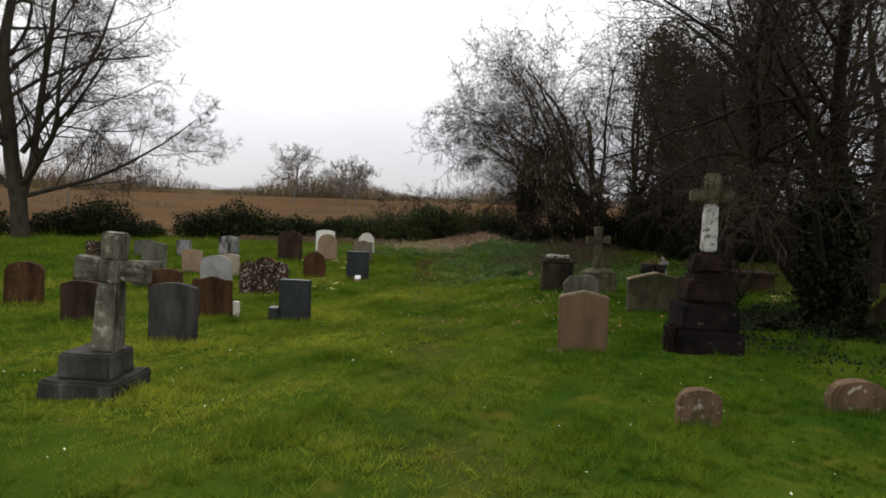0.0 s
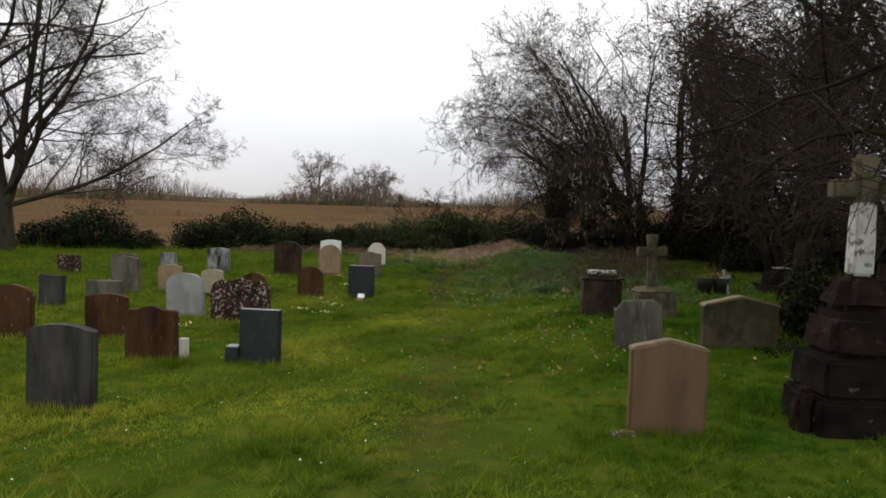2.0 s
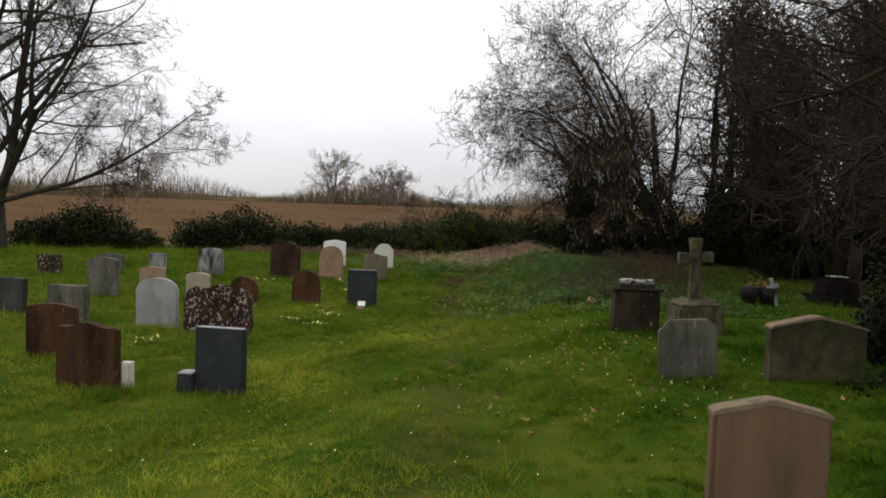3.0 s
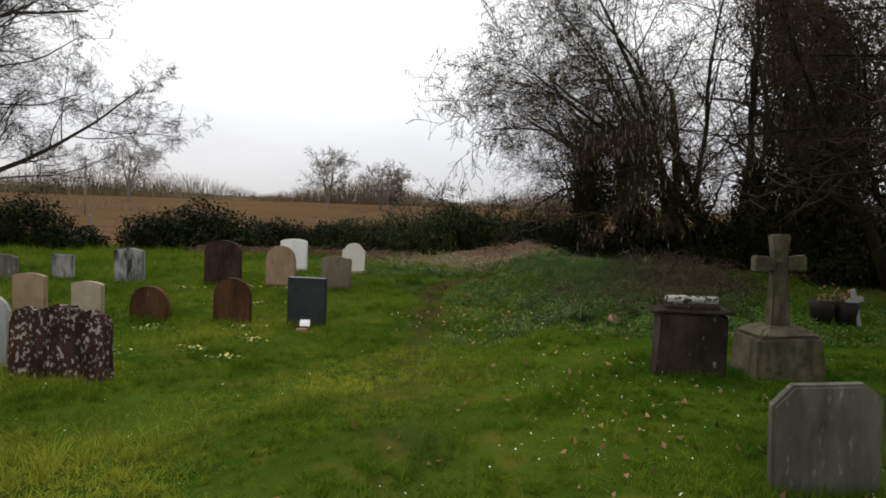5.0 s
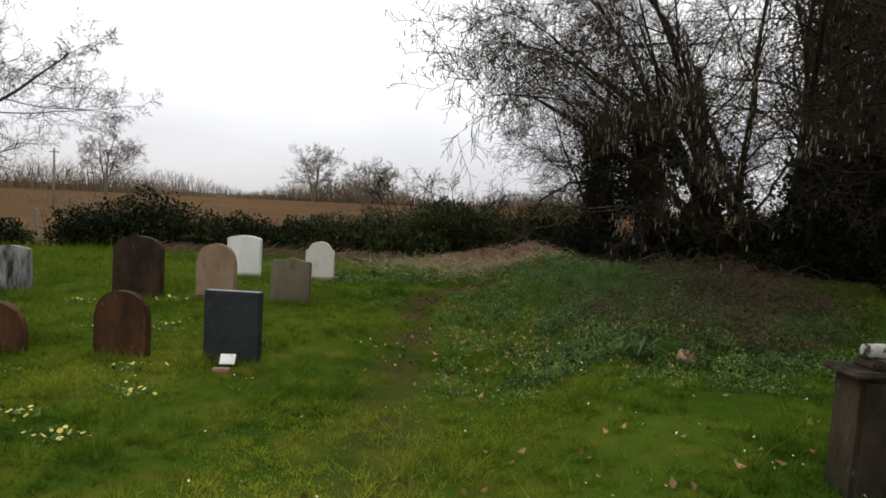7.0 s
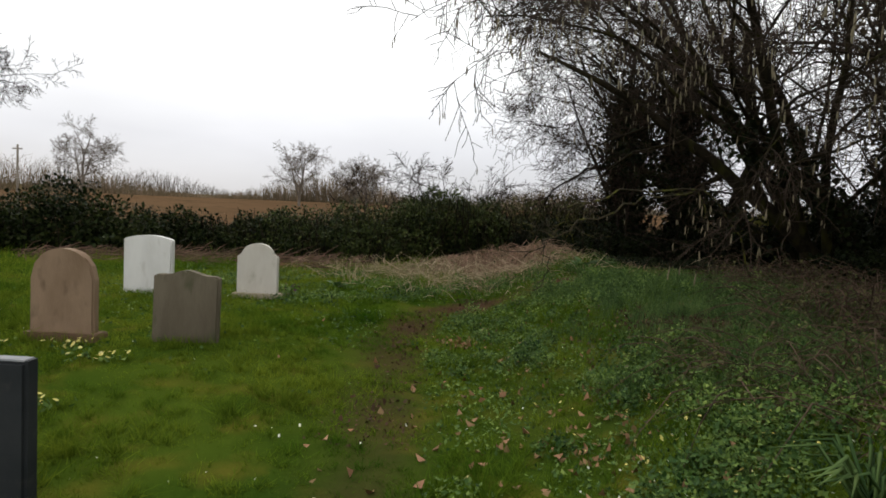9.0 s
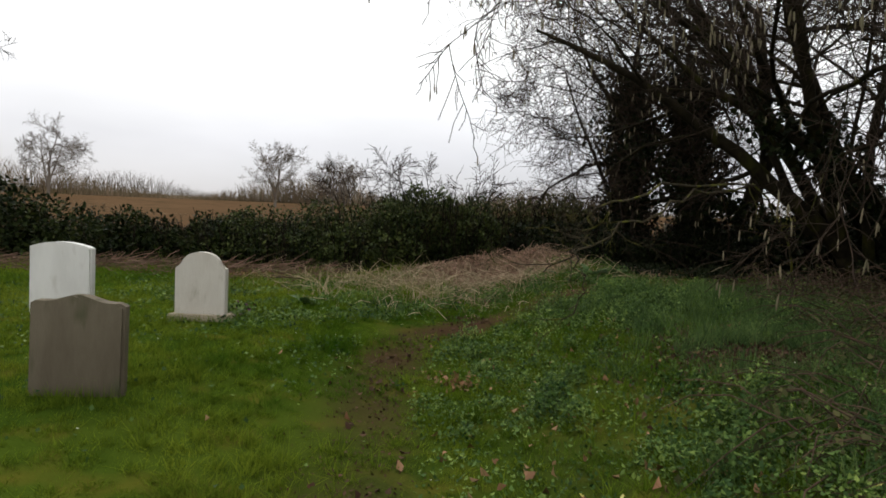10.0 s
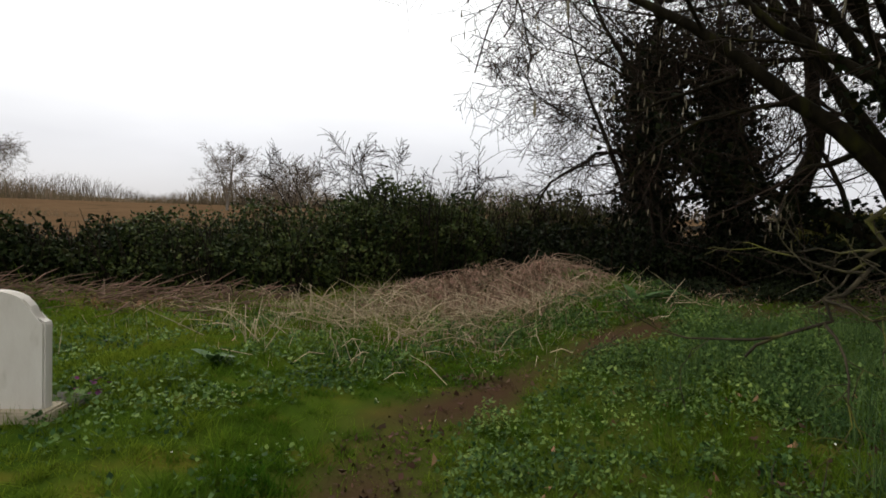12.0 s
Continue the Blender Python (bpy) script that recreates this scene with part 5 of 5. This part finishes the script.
for ob in [o for o in scene.objects if o.parent is None and o.get("category") == "gravestone"]:
    bx, by = ob.location.x, ob.location.y
    n = 420
    x, y = bx + nr.normal(0, 0.30, n), by - 0.08 + nr.normal(0, 0.09, n)
    v, f = blades(nr, x, y, nr.uniform(0.05, 0.13, n), 0.007 * nr.uniform(0.7, 1.4, n), 0.4)
    vv.append(v)
    ff.append(f + n0)
    n0 += len(v)
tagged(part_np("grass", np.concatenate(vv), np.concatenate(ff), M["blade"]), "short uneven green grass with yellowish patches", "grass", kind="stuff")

# ground ivy, nettles and weeds on the bank beside the path
n = 1500
cx, cy = nr.normal(2.9, 1.6, n), nr.uniform(16.0, 28.0, n)
keep = (mud_shade(cx, cy) < 0.3) & (cx > path_x(cy) + 0.45) & (wave(cx, cy, 1.6, 4.2) > nr.uniform(0.1, 0.75, n))
cx, cy = cx[keep], cy[keep]
pts = []
for a, b in zip(cx, cy):
    k = int(nr.uniform(90, 230))
    r, h = nr.uniform(0.10, 0.28), nr.uniform(0.08, 0.27)
    d = nr.normal(size=(k, 3))
    d /= np.linalg.norm(d, axis=1)[:, None]
    d[:, 2] = np.abs(d[:, 2])
    q = d * (r, r, h) * (0.55 + 0.5 * nr.random((k, 1))) + (a, b, 0)
    q[:, 2] += land(q[:, 0], q[:, 1])
    pts.append(q)
n = 110000
x, y = nr.normal(3.0, 1.8, n), nr.uniform(15.5, 28.5, n)
keep = (mud_shade(x, y) < nr.random(n) * 0.9) & (x > path_x(y) + 0.35) & (wave(x, y, 2.6, 4.2) > nr.uniform(0.1, 0.85, n))
x, y = x[keep], y[keep]
pts.append(np.stack([x, y, land(x, y) + nr.random(len(x)) * 0.06], 1))
v, f = leaf_cloud(nr, np.concatenate(pts), 0.034, 0.7, 0.6)
tagged(part_np("ground_ivy", v, f, M["weed"]), "low dark green ground ivy and nettles on the bank", "weeds", kind="stuff")
n = 26000
cx, cy = nr.normal(3.4, 0.9, 260), nr.uniform(18.0, 23.5, 260)
pick = nr.integers(0, 260, n)
x, y = cx[pick] + nr.normal(0, 0.07, n), cy[pick] + nr.normal(0, 0.07, n)
keep = (x > path_x(y) + 0.7) & (mud_shade(x, y) < 0.5)
x, y = x[keep], y[keep]
v, f = blades(nr, x, y, nr.uniform(0.12, 0.30, len(x)), 0.008 * nr.uniform(0.6, 1.3, len(x)), 0.9)
tagged(part_np("long_grass", v, f, M["long_grass"]), "tussocks of long blue-green grass on the bank", "grass", kind="stuff")
n = 30000
x, y = nr.normal(-1.3, 2.0, n), nr.normal(23.6, 1.6, n)
keep = (mud_shade(x, y) < 0.3) & (wave(x, y, 2.4, 0.7) > nr.uniform(0.2, 0.8, n)) & (y < 27)
x, y = x[keep], y[keep]
v, f = leaf_cloud(nr, np.stack([x, y, land(x, y) + nr.random(len(x)) * 0.09], 1), 0.036, 0.7, 0.75)
tagged(part_np("weeds", v, f, M["weed"]), "clumps of leafy weeds in the rough grass", "weeds", kind="stuff")

# dark creeping ivy on the ground round the spreading tree, also standing in for its shade
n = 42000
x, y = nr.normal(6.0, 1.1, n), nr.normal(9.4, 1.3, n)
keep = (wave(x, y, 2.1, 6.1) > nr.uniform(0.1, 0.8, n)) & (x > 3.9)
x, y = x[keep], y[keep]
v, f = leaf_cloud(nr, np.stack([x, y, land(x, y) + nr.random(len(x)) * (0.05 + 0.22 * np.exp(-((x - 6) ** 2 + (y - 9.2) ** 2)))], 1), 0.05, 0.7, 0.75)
tagged(part_np("creeping_ivy", v, f, M["ivy"]), "dark creeping ivy and litter, also standing in for shade below the spreading tree", "ivy", kind="stuff")

# near-black ivy leaves laid as the shade under the hazels
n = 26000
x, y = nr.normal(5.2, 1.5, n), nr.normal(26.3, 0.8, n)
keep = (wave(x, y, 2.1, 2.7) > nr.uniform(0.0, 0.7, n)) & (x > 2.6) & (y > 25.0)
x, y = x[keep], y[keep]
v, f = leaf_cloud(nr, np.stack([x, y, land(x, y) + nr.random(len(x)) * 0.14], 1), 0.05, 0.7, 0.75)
tagged(part_np("creeping_ivy", v, f, M["ivy"]), "dark creeping ivy standing in for the shade under the hazels", "ivy", kind="stuff")

# dead bracken and straw in front of the hedge
n = 24000
x, y = nr.normal(0.8, 1.1, n), nr.normal(26.1, 0.75, n)
hh = 0.04 + (0.12 + 0.5 * np.clip(wave(x, y, 2.4, 2.2), 0, 1.2)) * np.exp(-((x - 1.1) / 1.0) ** 2 - ((y - 27.1) / 0.7) ** 2)
pts = np.stack([x, y, land(x, y) + nr.random(n) * hh], 1)
v, f = leaf_cloud(nr, pts, 0.12, 0.5, 0.14)
tagged(part_np("dead_bracken", v, f, M["bracken"]), "heap of dead brown bracken before the hedge", "bracken", kind="stuff")
n = 1500
x, y = nr.normal(-0.7, 1.4, n), nr.normal(25.3, 0.7, n)
v, f = blades(nr, x, y, nr.uniform(0.08, 0.3, n), 0.007 * np.ones(n), 0.6)
tagged(part_np("dry_grass", v, f, M["straw"]), "pale dry grass stalks in the rough strip", "grass", kind="stuff")


def straw_tuft(x, y, n, h, seed):
    r = np.random.default_rng(seed)
    lines = []
    for _ in range(n * 2 // 3):
        p = Vector((r.normal(0, 0.09), r.normal(0, 0.06), -0.02))
        d = Vector((r.normal(0, 0.4), r.normal(0, 0.3), 1)).normalized()
        L = h * r.uniform(0.3, 0.85)
        q = p + d * L
        e = q + Vector((d.x, d.y, -0.1)) * L * 0.3
        lines.append(([p, p.lerp(q, 0.5) + Vector((r.normal(0, 0.02), r.normal(0, 0.02), 0)), q, e], [0.0045, 0.004, 0.0035, 0.002]))
    v, f = tubes(lines, 4)
    ob = part_np("straw_tuft", v, f, M["straw"])
    ob.location = (x, y, float(land(x, y)))
    return tagged(ob, "pale dead stalks standing in a tuft", "straw", "straw tufts")


for sx, sy, sn, sh, sd in ((-1.85, 23.95, 16, 0.55, 1), (-1.55, 25.2, 14, 0.6, 2), (-0.95, 23.6, 12, 0.42, 3), (-0.5, 24.3, 10, 0.4, 4), (-2.3, 25.0, 10, 0.45, 5), (1.7, 25.6, 8, 0.4, 6), (0.3, 26.6, 10, 0.5, 7)):
    straw_tuft(sx, sy, sn, sh, sd)

# dead stalks lying crosswise before the hedge
lines = []
rr = random.Random(13)
for _ in range(560):
    px, py = rr.gauss(0.0, 1.3), rr.gauss(25.5, 0.75)
    a, L = rr.uniform(0, 6.28), rr.uniform(0.2, 0.7)
    p = Vector((px, py, float(land(px, py)) + rr.uniform(0.01, 0.08)))
    q = p + Vector((math.cos(a) * L, math.sin(a) * L, abs(rr.gauss(0.0, 0.16))))
    lines.append(([p, p.lerp(q, 0.5) + Vector((0, 0, rr.gauss(0.02, 0.03))), q], [0.005, 0.0045, 0.002]))
v, f = tubes(lines, 3)
tagged(part_np("dead_stalks", v, f, M["straw"]), "pale dead stalks lying crosswise on the ground", "straw", kind="stuff")

# a mossy branch fallen from the hazel
bx, by, bz = 4.4, 23.0, float(land(4.4, 23.0))
thing = base("fallen_branch", pose(bx, by, bz), "crooked mossy fallen branch propped over the bank", "branch")
rr = random.Random(17)
out = [[], [], []]
for line in (((4.4, 23.0, bz - 0.05), (3.9, 22.5, 0.9), (3.0, 21.6, 1.45), (2.0, 20.6, 1.28), (1.39, 20.0, 1.07), (1.0, 19.62, 0.90), (0.74, 19.45, 0.77), (0.80, 19.42, 0.58), (0.79, 19.36, 0.38)), ((3.0, 21.6, 1.45), (1.7, 20.6, 1.32), (0.96, 19.92, 1.09), (0.93, 20.0, 0.88), (0.85, 20.03, 0.73), (0.62, 20.1, 0.60))):
    main = [Vector((qx - bx + rr.gauss(0, 0.02), qy - by + rr.gauss(0, 0.02), qz - bz)) for qx, qy, qz in line]
    fine = [main[0]]
    for qa, qb in zip(main, main[1:]):
        for u in (0.25, 0.5, 0.75, 1.0):
            fine.append(qa.lerp(qb, u) + Vector((rr.gauss(0, 0.022), rr.gauss(0, 0.022), rr.gauss(0, 0.022))))
    main = fine
    n = len(main)
    part_np("bough", *tubes([(main, [0.013 - 0.009 * k / n for k in range(n)])], 7), M["branch_moss"], thing, smooth=True)
    for k in range(7):
        u = rr.uniform(8.0, n - 1.2)
        at = main[int(u)].lerp(main[int(u) + 1], u - int(u))
        grow(rr, at, Vector((rr.gauss(-0.4, 0.7), rr.gauss(-0.2, 0.6), rr.gauss(0.0, 0.6))).normalized(), rr.uniform(0.25, 0.6), 0.006, 0, [(6, 0.3, 0.0, 4, 0.2, 50, 0.5), (4, 0.3, 0.0, 2, 0.2, 50, 0.5), (3, 0.3, 0, 0, 0, 0, 0)], out, 0.0018)
tagged(part_np("twig_spray", *tubes(out[0] + out[1] + out[2], 4), M["branch_moss"], thing), kind="stuff")

# a clump of strap leaves and a broken clay pot by the bank
lines = []
for k in range(46):
    a, L = rr.uniform(0, 6.28), rr.uniform(0.26, 0.46)
    p = Vector((rr.gauss(0, 0.04), rr.gauss(0, 0.04), -0.02))
    q = p + Vector((math.cos(a) * L * 0.45, math.sin(a) * L * 0.45, L * 0.62))
    e = p + Vector((math.cos(a) * L * 0.95, math.sin(a) * L * 0.95, L * 0.45))
    lines.append(([p, q, e], [0.009, 0.011, 0.002]))
tuft = part_np("strap_leaf_plant", *tubes(lines, 3), M["long_grass"])
tuft.location = (1.95, 16.5, float(land(1.95, 16.5)))
tagged(tuft, "spiky clump of grey-green strap leaves in the grass", "plant")
pot = part("broken_pot", lathe([(0.05, -0.02), (0.085, 0.0), (0.10, 0.05), (0.095, 0.09), (0.075, 0.085), (0.07, 0.03), (0.03, 0.01)], 14), M["terracotta"], smooth=True)
pot.matrix_world = pose(2.40, 16.55, float(land(2.40, 16.55)) + 0.01, 20, 25, 0)
tagged(pot, "broken pinkish clay pot lying on the bank", "pot")

# post and rail fence beyond the trees
thing = base("wooden_fence", pose(9.0, 32.2, float(land(9.0, 32.2))), "weathered post and rail fence behind the trees", "fence")
for k in range(5):
    part("post", frustum(0.11, 0.11, 0.10, 0.10, -0.3, 1.0, 0.01), M["wood"], thing).location = (-3 + 1.5 * k, 0, 0)
for hz in (0.35, 0.65, 0.92):
    part("rail", frustum(6.1, 0.04, 6.1, 0.04, hz - 0.05, hz + 0.05, 0.006), M["wood"], thing).location = (0, -0.075, 0)

# fallen twigs and brushwood in front of the hedge
lines = []
rr = random.Random(3)
for _ in range(800):
    px, py = rr.uniform(-9, -2.0), rr.gauss(26.1, 0.45)
    a, L = rr.gauss(0, 0.9), rr.uniform(0.2, 0.8)
    p = Vector((px, py, float(land(px, py)) + rr.uniform(0.01, 0.22)))
    q = p + Vector((math.cos(a) * L, math.sin(a) * L, rr.gauss(0.02, 0.1)))
    lines.append(([p, p.lerp(q, 0.5) + Vector((0, 0, rr.gauss(0, 0.03))), q], [0.009, 0.008, 0.004]))
v, f = tubes(lines, 4)
tagged(part_np("brushwood", v, f, M["brush"]), "cut brushwood piled along the hedge foot", "brushwood", kind="stuff")

# trodden bits of leaf and straw on the path
n = 1500
y = nr.uniform(17.5, 24.2, n)
x = path_x(y) + nr.normal(0, 0.22, n)
v, f = leaf_cloud(nr, np.stack([x, y, land(x, y) + nr.uniform(0.003, 0.015, n)], 1), 0.028, 0.9, 0.5, 0.2)
tagged(part_np("path_litter", v, f, M["litter_dark"]), "trodden bits of brown leaf on the path", "leaves", kind="stuff")

# flowers, fallen leaves
n = 1450
x, y = nr.uniform(-6, 4.5, n), nr.uniform(2.5, 23, n)
x[:450], y[:450] = nr.normal(1.7, 0.9, 450), nr.uniform(9, 18, 450)
keep = wave(x, y, 0.9, 5.5) > nr.uniform(0.1, 0.9, n)
x, y = x[keep], y[keep]
vs, fs = [], []
for a, b in zip(x, y):
    c = len(vs)
    z = float(land(a, b)) + nr.uniform(0.02, 0.06)
    r = nr.uniform(0.004, 0.009)
    tx, ty = nr.normal(0, 0.5, 2)
    vs.append((a, b, z))
    vs += [(a + r * math.cos(i * 1.047), b + r * math.sin(i * 1.047), z + r * (tx * math.cos(i * 1.047) + ty * math.sin(i * 1.047))) for i in range(6)]
    fs += [(c, c + 1 + i, c + 1 + (i + 1) % 6) for i in range(6)]
tagged(part_np("daisies", np.array(vs), np.array(fs), M["petal_white"]), "small white daisies dotted in the grass", "flowers", kind="stuff")
n = 680
x, y = nr.normal(1.7, 1.3, n), nr.uniform(8.5, 22.5, n)
x[520:], y[520:] = nr.normal(1.0, 0.75, 160), nr.normal(17.6, 0.8, 160)
x[:70], y[:70] = nr.normal(0.05, 0.16, 70), nr.normal(20.5, 0.18, 70)
v, f = leaf_cloud(nr, np.stack([x, y, land(x, y) + nr.uniform(0.015, 0.06, n)], 1), 0.062, 0.5, 0.6, 0.3)
tagged(part_np("fallen_leaves", v, f, M["litter"]), "scattered brown fallen leaves", "leaves", kind="stuff")
vs, fs = [], []
for _ in range(90):
    a, b = nr.normal(1.5, 0.7), nr.normal(17.4, 0.8)
    c, z, r = len(vs), float(land(a, b)) + nr.uniform(0.04, 0.09), nr.uniform(0.010, 0.016)
    tx, ty = nr.normal(0, 0.4, 2)
    vs.append((a, b, z))
    vs += [(a + r * (1 if i % 2 else 0.55) * math.cos(i * 0.524), b + r * (1 if i % 2 else 0.55) * math.sin(i * 0.524), z + 0.004 + r * (tx * math.cos(i * 0.524) + ty * math.sin(i * 0.524))) for i in range(12)]
    fs += [(c, c + 1 + i, c + 1 + (i + 1) % 12) for i in range(12)]
tagged(part_np("celandines", np.array(vs), np.array(fs), M["petal_yellow"]), "small yellow celandines in the weedy grass", "flowers", kind="stuff")
n = 5500
x, y = np.where(nr.random(n) < 0.5, nr.normal(2.6, 0.6, n), nr.normal(5.2, 1.2, n)), nr.normal(20.4, 0.6, n)
y[:300] = 23.4 - 5.5 * nr.random(300) ** 1.5
x[:300] = path_x(y[:300]) + nr.normal(0, 0.15, 300)
v, f = leaf_cloud(nr, np.stack([x, y, land(x, y) + nr.uniform(0.0, 0.04, n)], 1), 0.05, 0.8, 0.7, 0.2)
tagged(part_np("leaf_litter", v, f, M["litter_dark"]), "dark rotting leaf litter under the trees", "leaves", kind="stuff")
for fx, fy in ((-3.35, 18.85), (-3.0, 18.6), (-3.1, 15.9), (-2.75, 15.3), (-4.1, 18.8), (-3.2, 14.6), (-4.5, 12.2), (-2.85, 17.6), (-4.3, 15.6), (-3.6, 17.4), (-2.6, 14.2), (-5.2, 18.4), (-4.0, 14.2), (7.3, 13.2), (8.1, 14.0), (6.9, 12.6)):
    flower_bunch("primroses", fx, fy, M["petal_yellow"], "pale yellow primroses growing in the grass", 13, 0.13, 0.08)


# a broad-leaved dock by the path, a stone chip, dead leaves by the hedge
def dock(x, y, n, size, seed):
    r = random.Random(seed)
    th = base("dock_plant", pose(x, y, float(land(x, y))), "broad-leaved green dock plant in the rough grass", "plant", "dock plants")
    for k in range(n):
        a, tilt = 2 * math.pi * k / n + r.uniform(-0.3, 0.3), r.uniform(0.25, 1.0)
        L, W = size * r.uniform(0.7, 1.2), size * 0.20 * r.uniform(0.8, 1.2)
        vs, fs = [], []
        for i in range(7):
            u = i / 6
            w = W * math.sin(math.pi * min(1, 0.06 + u * 0.94)) ** 0.7
            out_ = L * u * math.cos(tilt * (1 - 0.5 * u)) + 0.01
            up = L * u * math.sin(tilt) - L * 0.35 * u * u
            for side_ in (-1, 0, 1):
                vs.append((out_ * math.cos(a) - side_ * w * math.sin(a), out_ * math.sin(a) + side_ * w * math.cos(a), up + (0.25 * w if side_ else 0) + 0.01))
        for i in range(6):
            for c in (0, 1):
                fs.append((3 * i + c, 3 * i + c + 1, 3 * i + c + 4, 3 * i + c + 3))
        part_np("leaf", np.array(vs), np.array(fs), M["dock"], th, smooth=True)
    return th


for dx_, dy_, dn, ds, dd in ((2.15, 24.75, 13, 0.34, 1), (2.55, 24.95, 11, 0.30, 2), (-1.95, 23.2, 9, 0.22, 3), (1.75, 25.1, 9, 0.26, 4)):
    dock(dx_, dy_, dn, ds, dd)
chip = part("stone_chip", rough(frustum(0.22, 0.13, 0.18, 0.10, -0.03, 0.045, 0.015), 0.012, 9, 2), M["foot_stone"])
chip.matrix_world = pose(1.36, 7.1, float(land(1.36, 7.1)), 0, 4, 15)
tagged(chip, "flat brown stone chip lying by a headstone", "stone")
n = 2600
x, y = nr.normal(-4.0, 0.8, n), nr.normal(26.2, 0.35, n)
v, f = leaf_cloud(nr, np.stack([x, y, land(x, y) + nr.uniform(0.0, 0.09, n)], 1), 0.06, 0.7, 0.6, 0.2)
tagged(part_np("dead_leaves", v, f, M["litter"]), "heaped dead brown leaves before the hedge", "leaves", kind="stuff")

# a pole across the field, and a pale post at the field's edge
thing = base("telegraph_pole", pose(-48, 78, float(land(-48, 78))), "wooden telegraph pole with a crossarm across the field", "pole")
part("pole", lathe([(0.13, -0.5), (0.12, 3.0), (0.09, 7.0), (0.02, 7.05)], 10), M["wood"], thing, smooth=True)
part("crossarm", frustum(1.1, 0.1, 1.1, 0.1, 6.5, 6.62, 0.01), M["wood"], thing)
for k in (-0.45, -0.18, 0.18, 0.45):
    part("insulator", lathe([(0.03, 6.62), (0.05, 6.68), (0.035, 6.76), (0.01, 6.78)], 8), M["card"], thing, smooth=True).location = (k, 0, 0)
thing = base("fence_post", pose(-20.0, 37.5, float(land(-20.0, 37.5))), "pale wooden post at the edge of the field", "post")
part("post", frustum(0.14, 0.14, 0.13, 0.13, -0.3, 1.25, 0.012), M["wood"], thing)
part("cap", frustum(0.15, 0.15, 0.06, 0.06, 1.25, 1.32, 0.008), M["wood"], thing)


# ---- far scrub and woods ----
def scrub_line(name, pts, count, tall, label, seed, material):
    r = np.random.default_rng(seed)
    lines = []
    seg = np.array(pts, dtype=float)
    for _ in range(count):
        u = r.random() * (len(seg) - 1)
        i = min(int(u), len(seg) - 2)
        p = seg[i] + (seg[i + 1] - seg[i]) * (u - i) + r.normal(0, tall * 0.5, 2)
        z = float(land(p[0], p[1]))
        h = tall * r.uniform(0.3, 1.0) * (0.7 + 0.5 * math.sin(p[0] * 0.13 / max(1, tall / 4) + seed))
        a = Vector((p[0], p[1], z - 0.3))
        b = a + Vector((r.normal(0, 0.25) * h, r.normal(0, 0.2) * h, h))
        c = b + Vector((r.normal(0, 0.3) * h, r.normal(0, 0.2) * h, 0.35 * h))
        w = tall * 0.013
        lines.append(([a, b, c], [w, w * 0.7, w * 0.2]))
    v, f = tubes(lines, 3)
    return tagged(part_np(name, v, f, material), label, "scrub", kind="stuff")


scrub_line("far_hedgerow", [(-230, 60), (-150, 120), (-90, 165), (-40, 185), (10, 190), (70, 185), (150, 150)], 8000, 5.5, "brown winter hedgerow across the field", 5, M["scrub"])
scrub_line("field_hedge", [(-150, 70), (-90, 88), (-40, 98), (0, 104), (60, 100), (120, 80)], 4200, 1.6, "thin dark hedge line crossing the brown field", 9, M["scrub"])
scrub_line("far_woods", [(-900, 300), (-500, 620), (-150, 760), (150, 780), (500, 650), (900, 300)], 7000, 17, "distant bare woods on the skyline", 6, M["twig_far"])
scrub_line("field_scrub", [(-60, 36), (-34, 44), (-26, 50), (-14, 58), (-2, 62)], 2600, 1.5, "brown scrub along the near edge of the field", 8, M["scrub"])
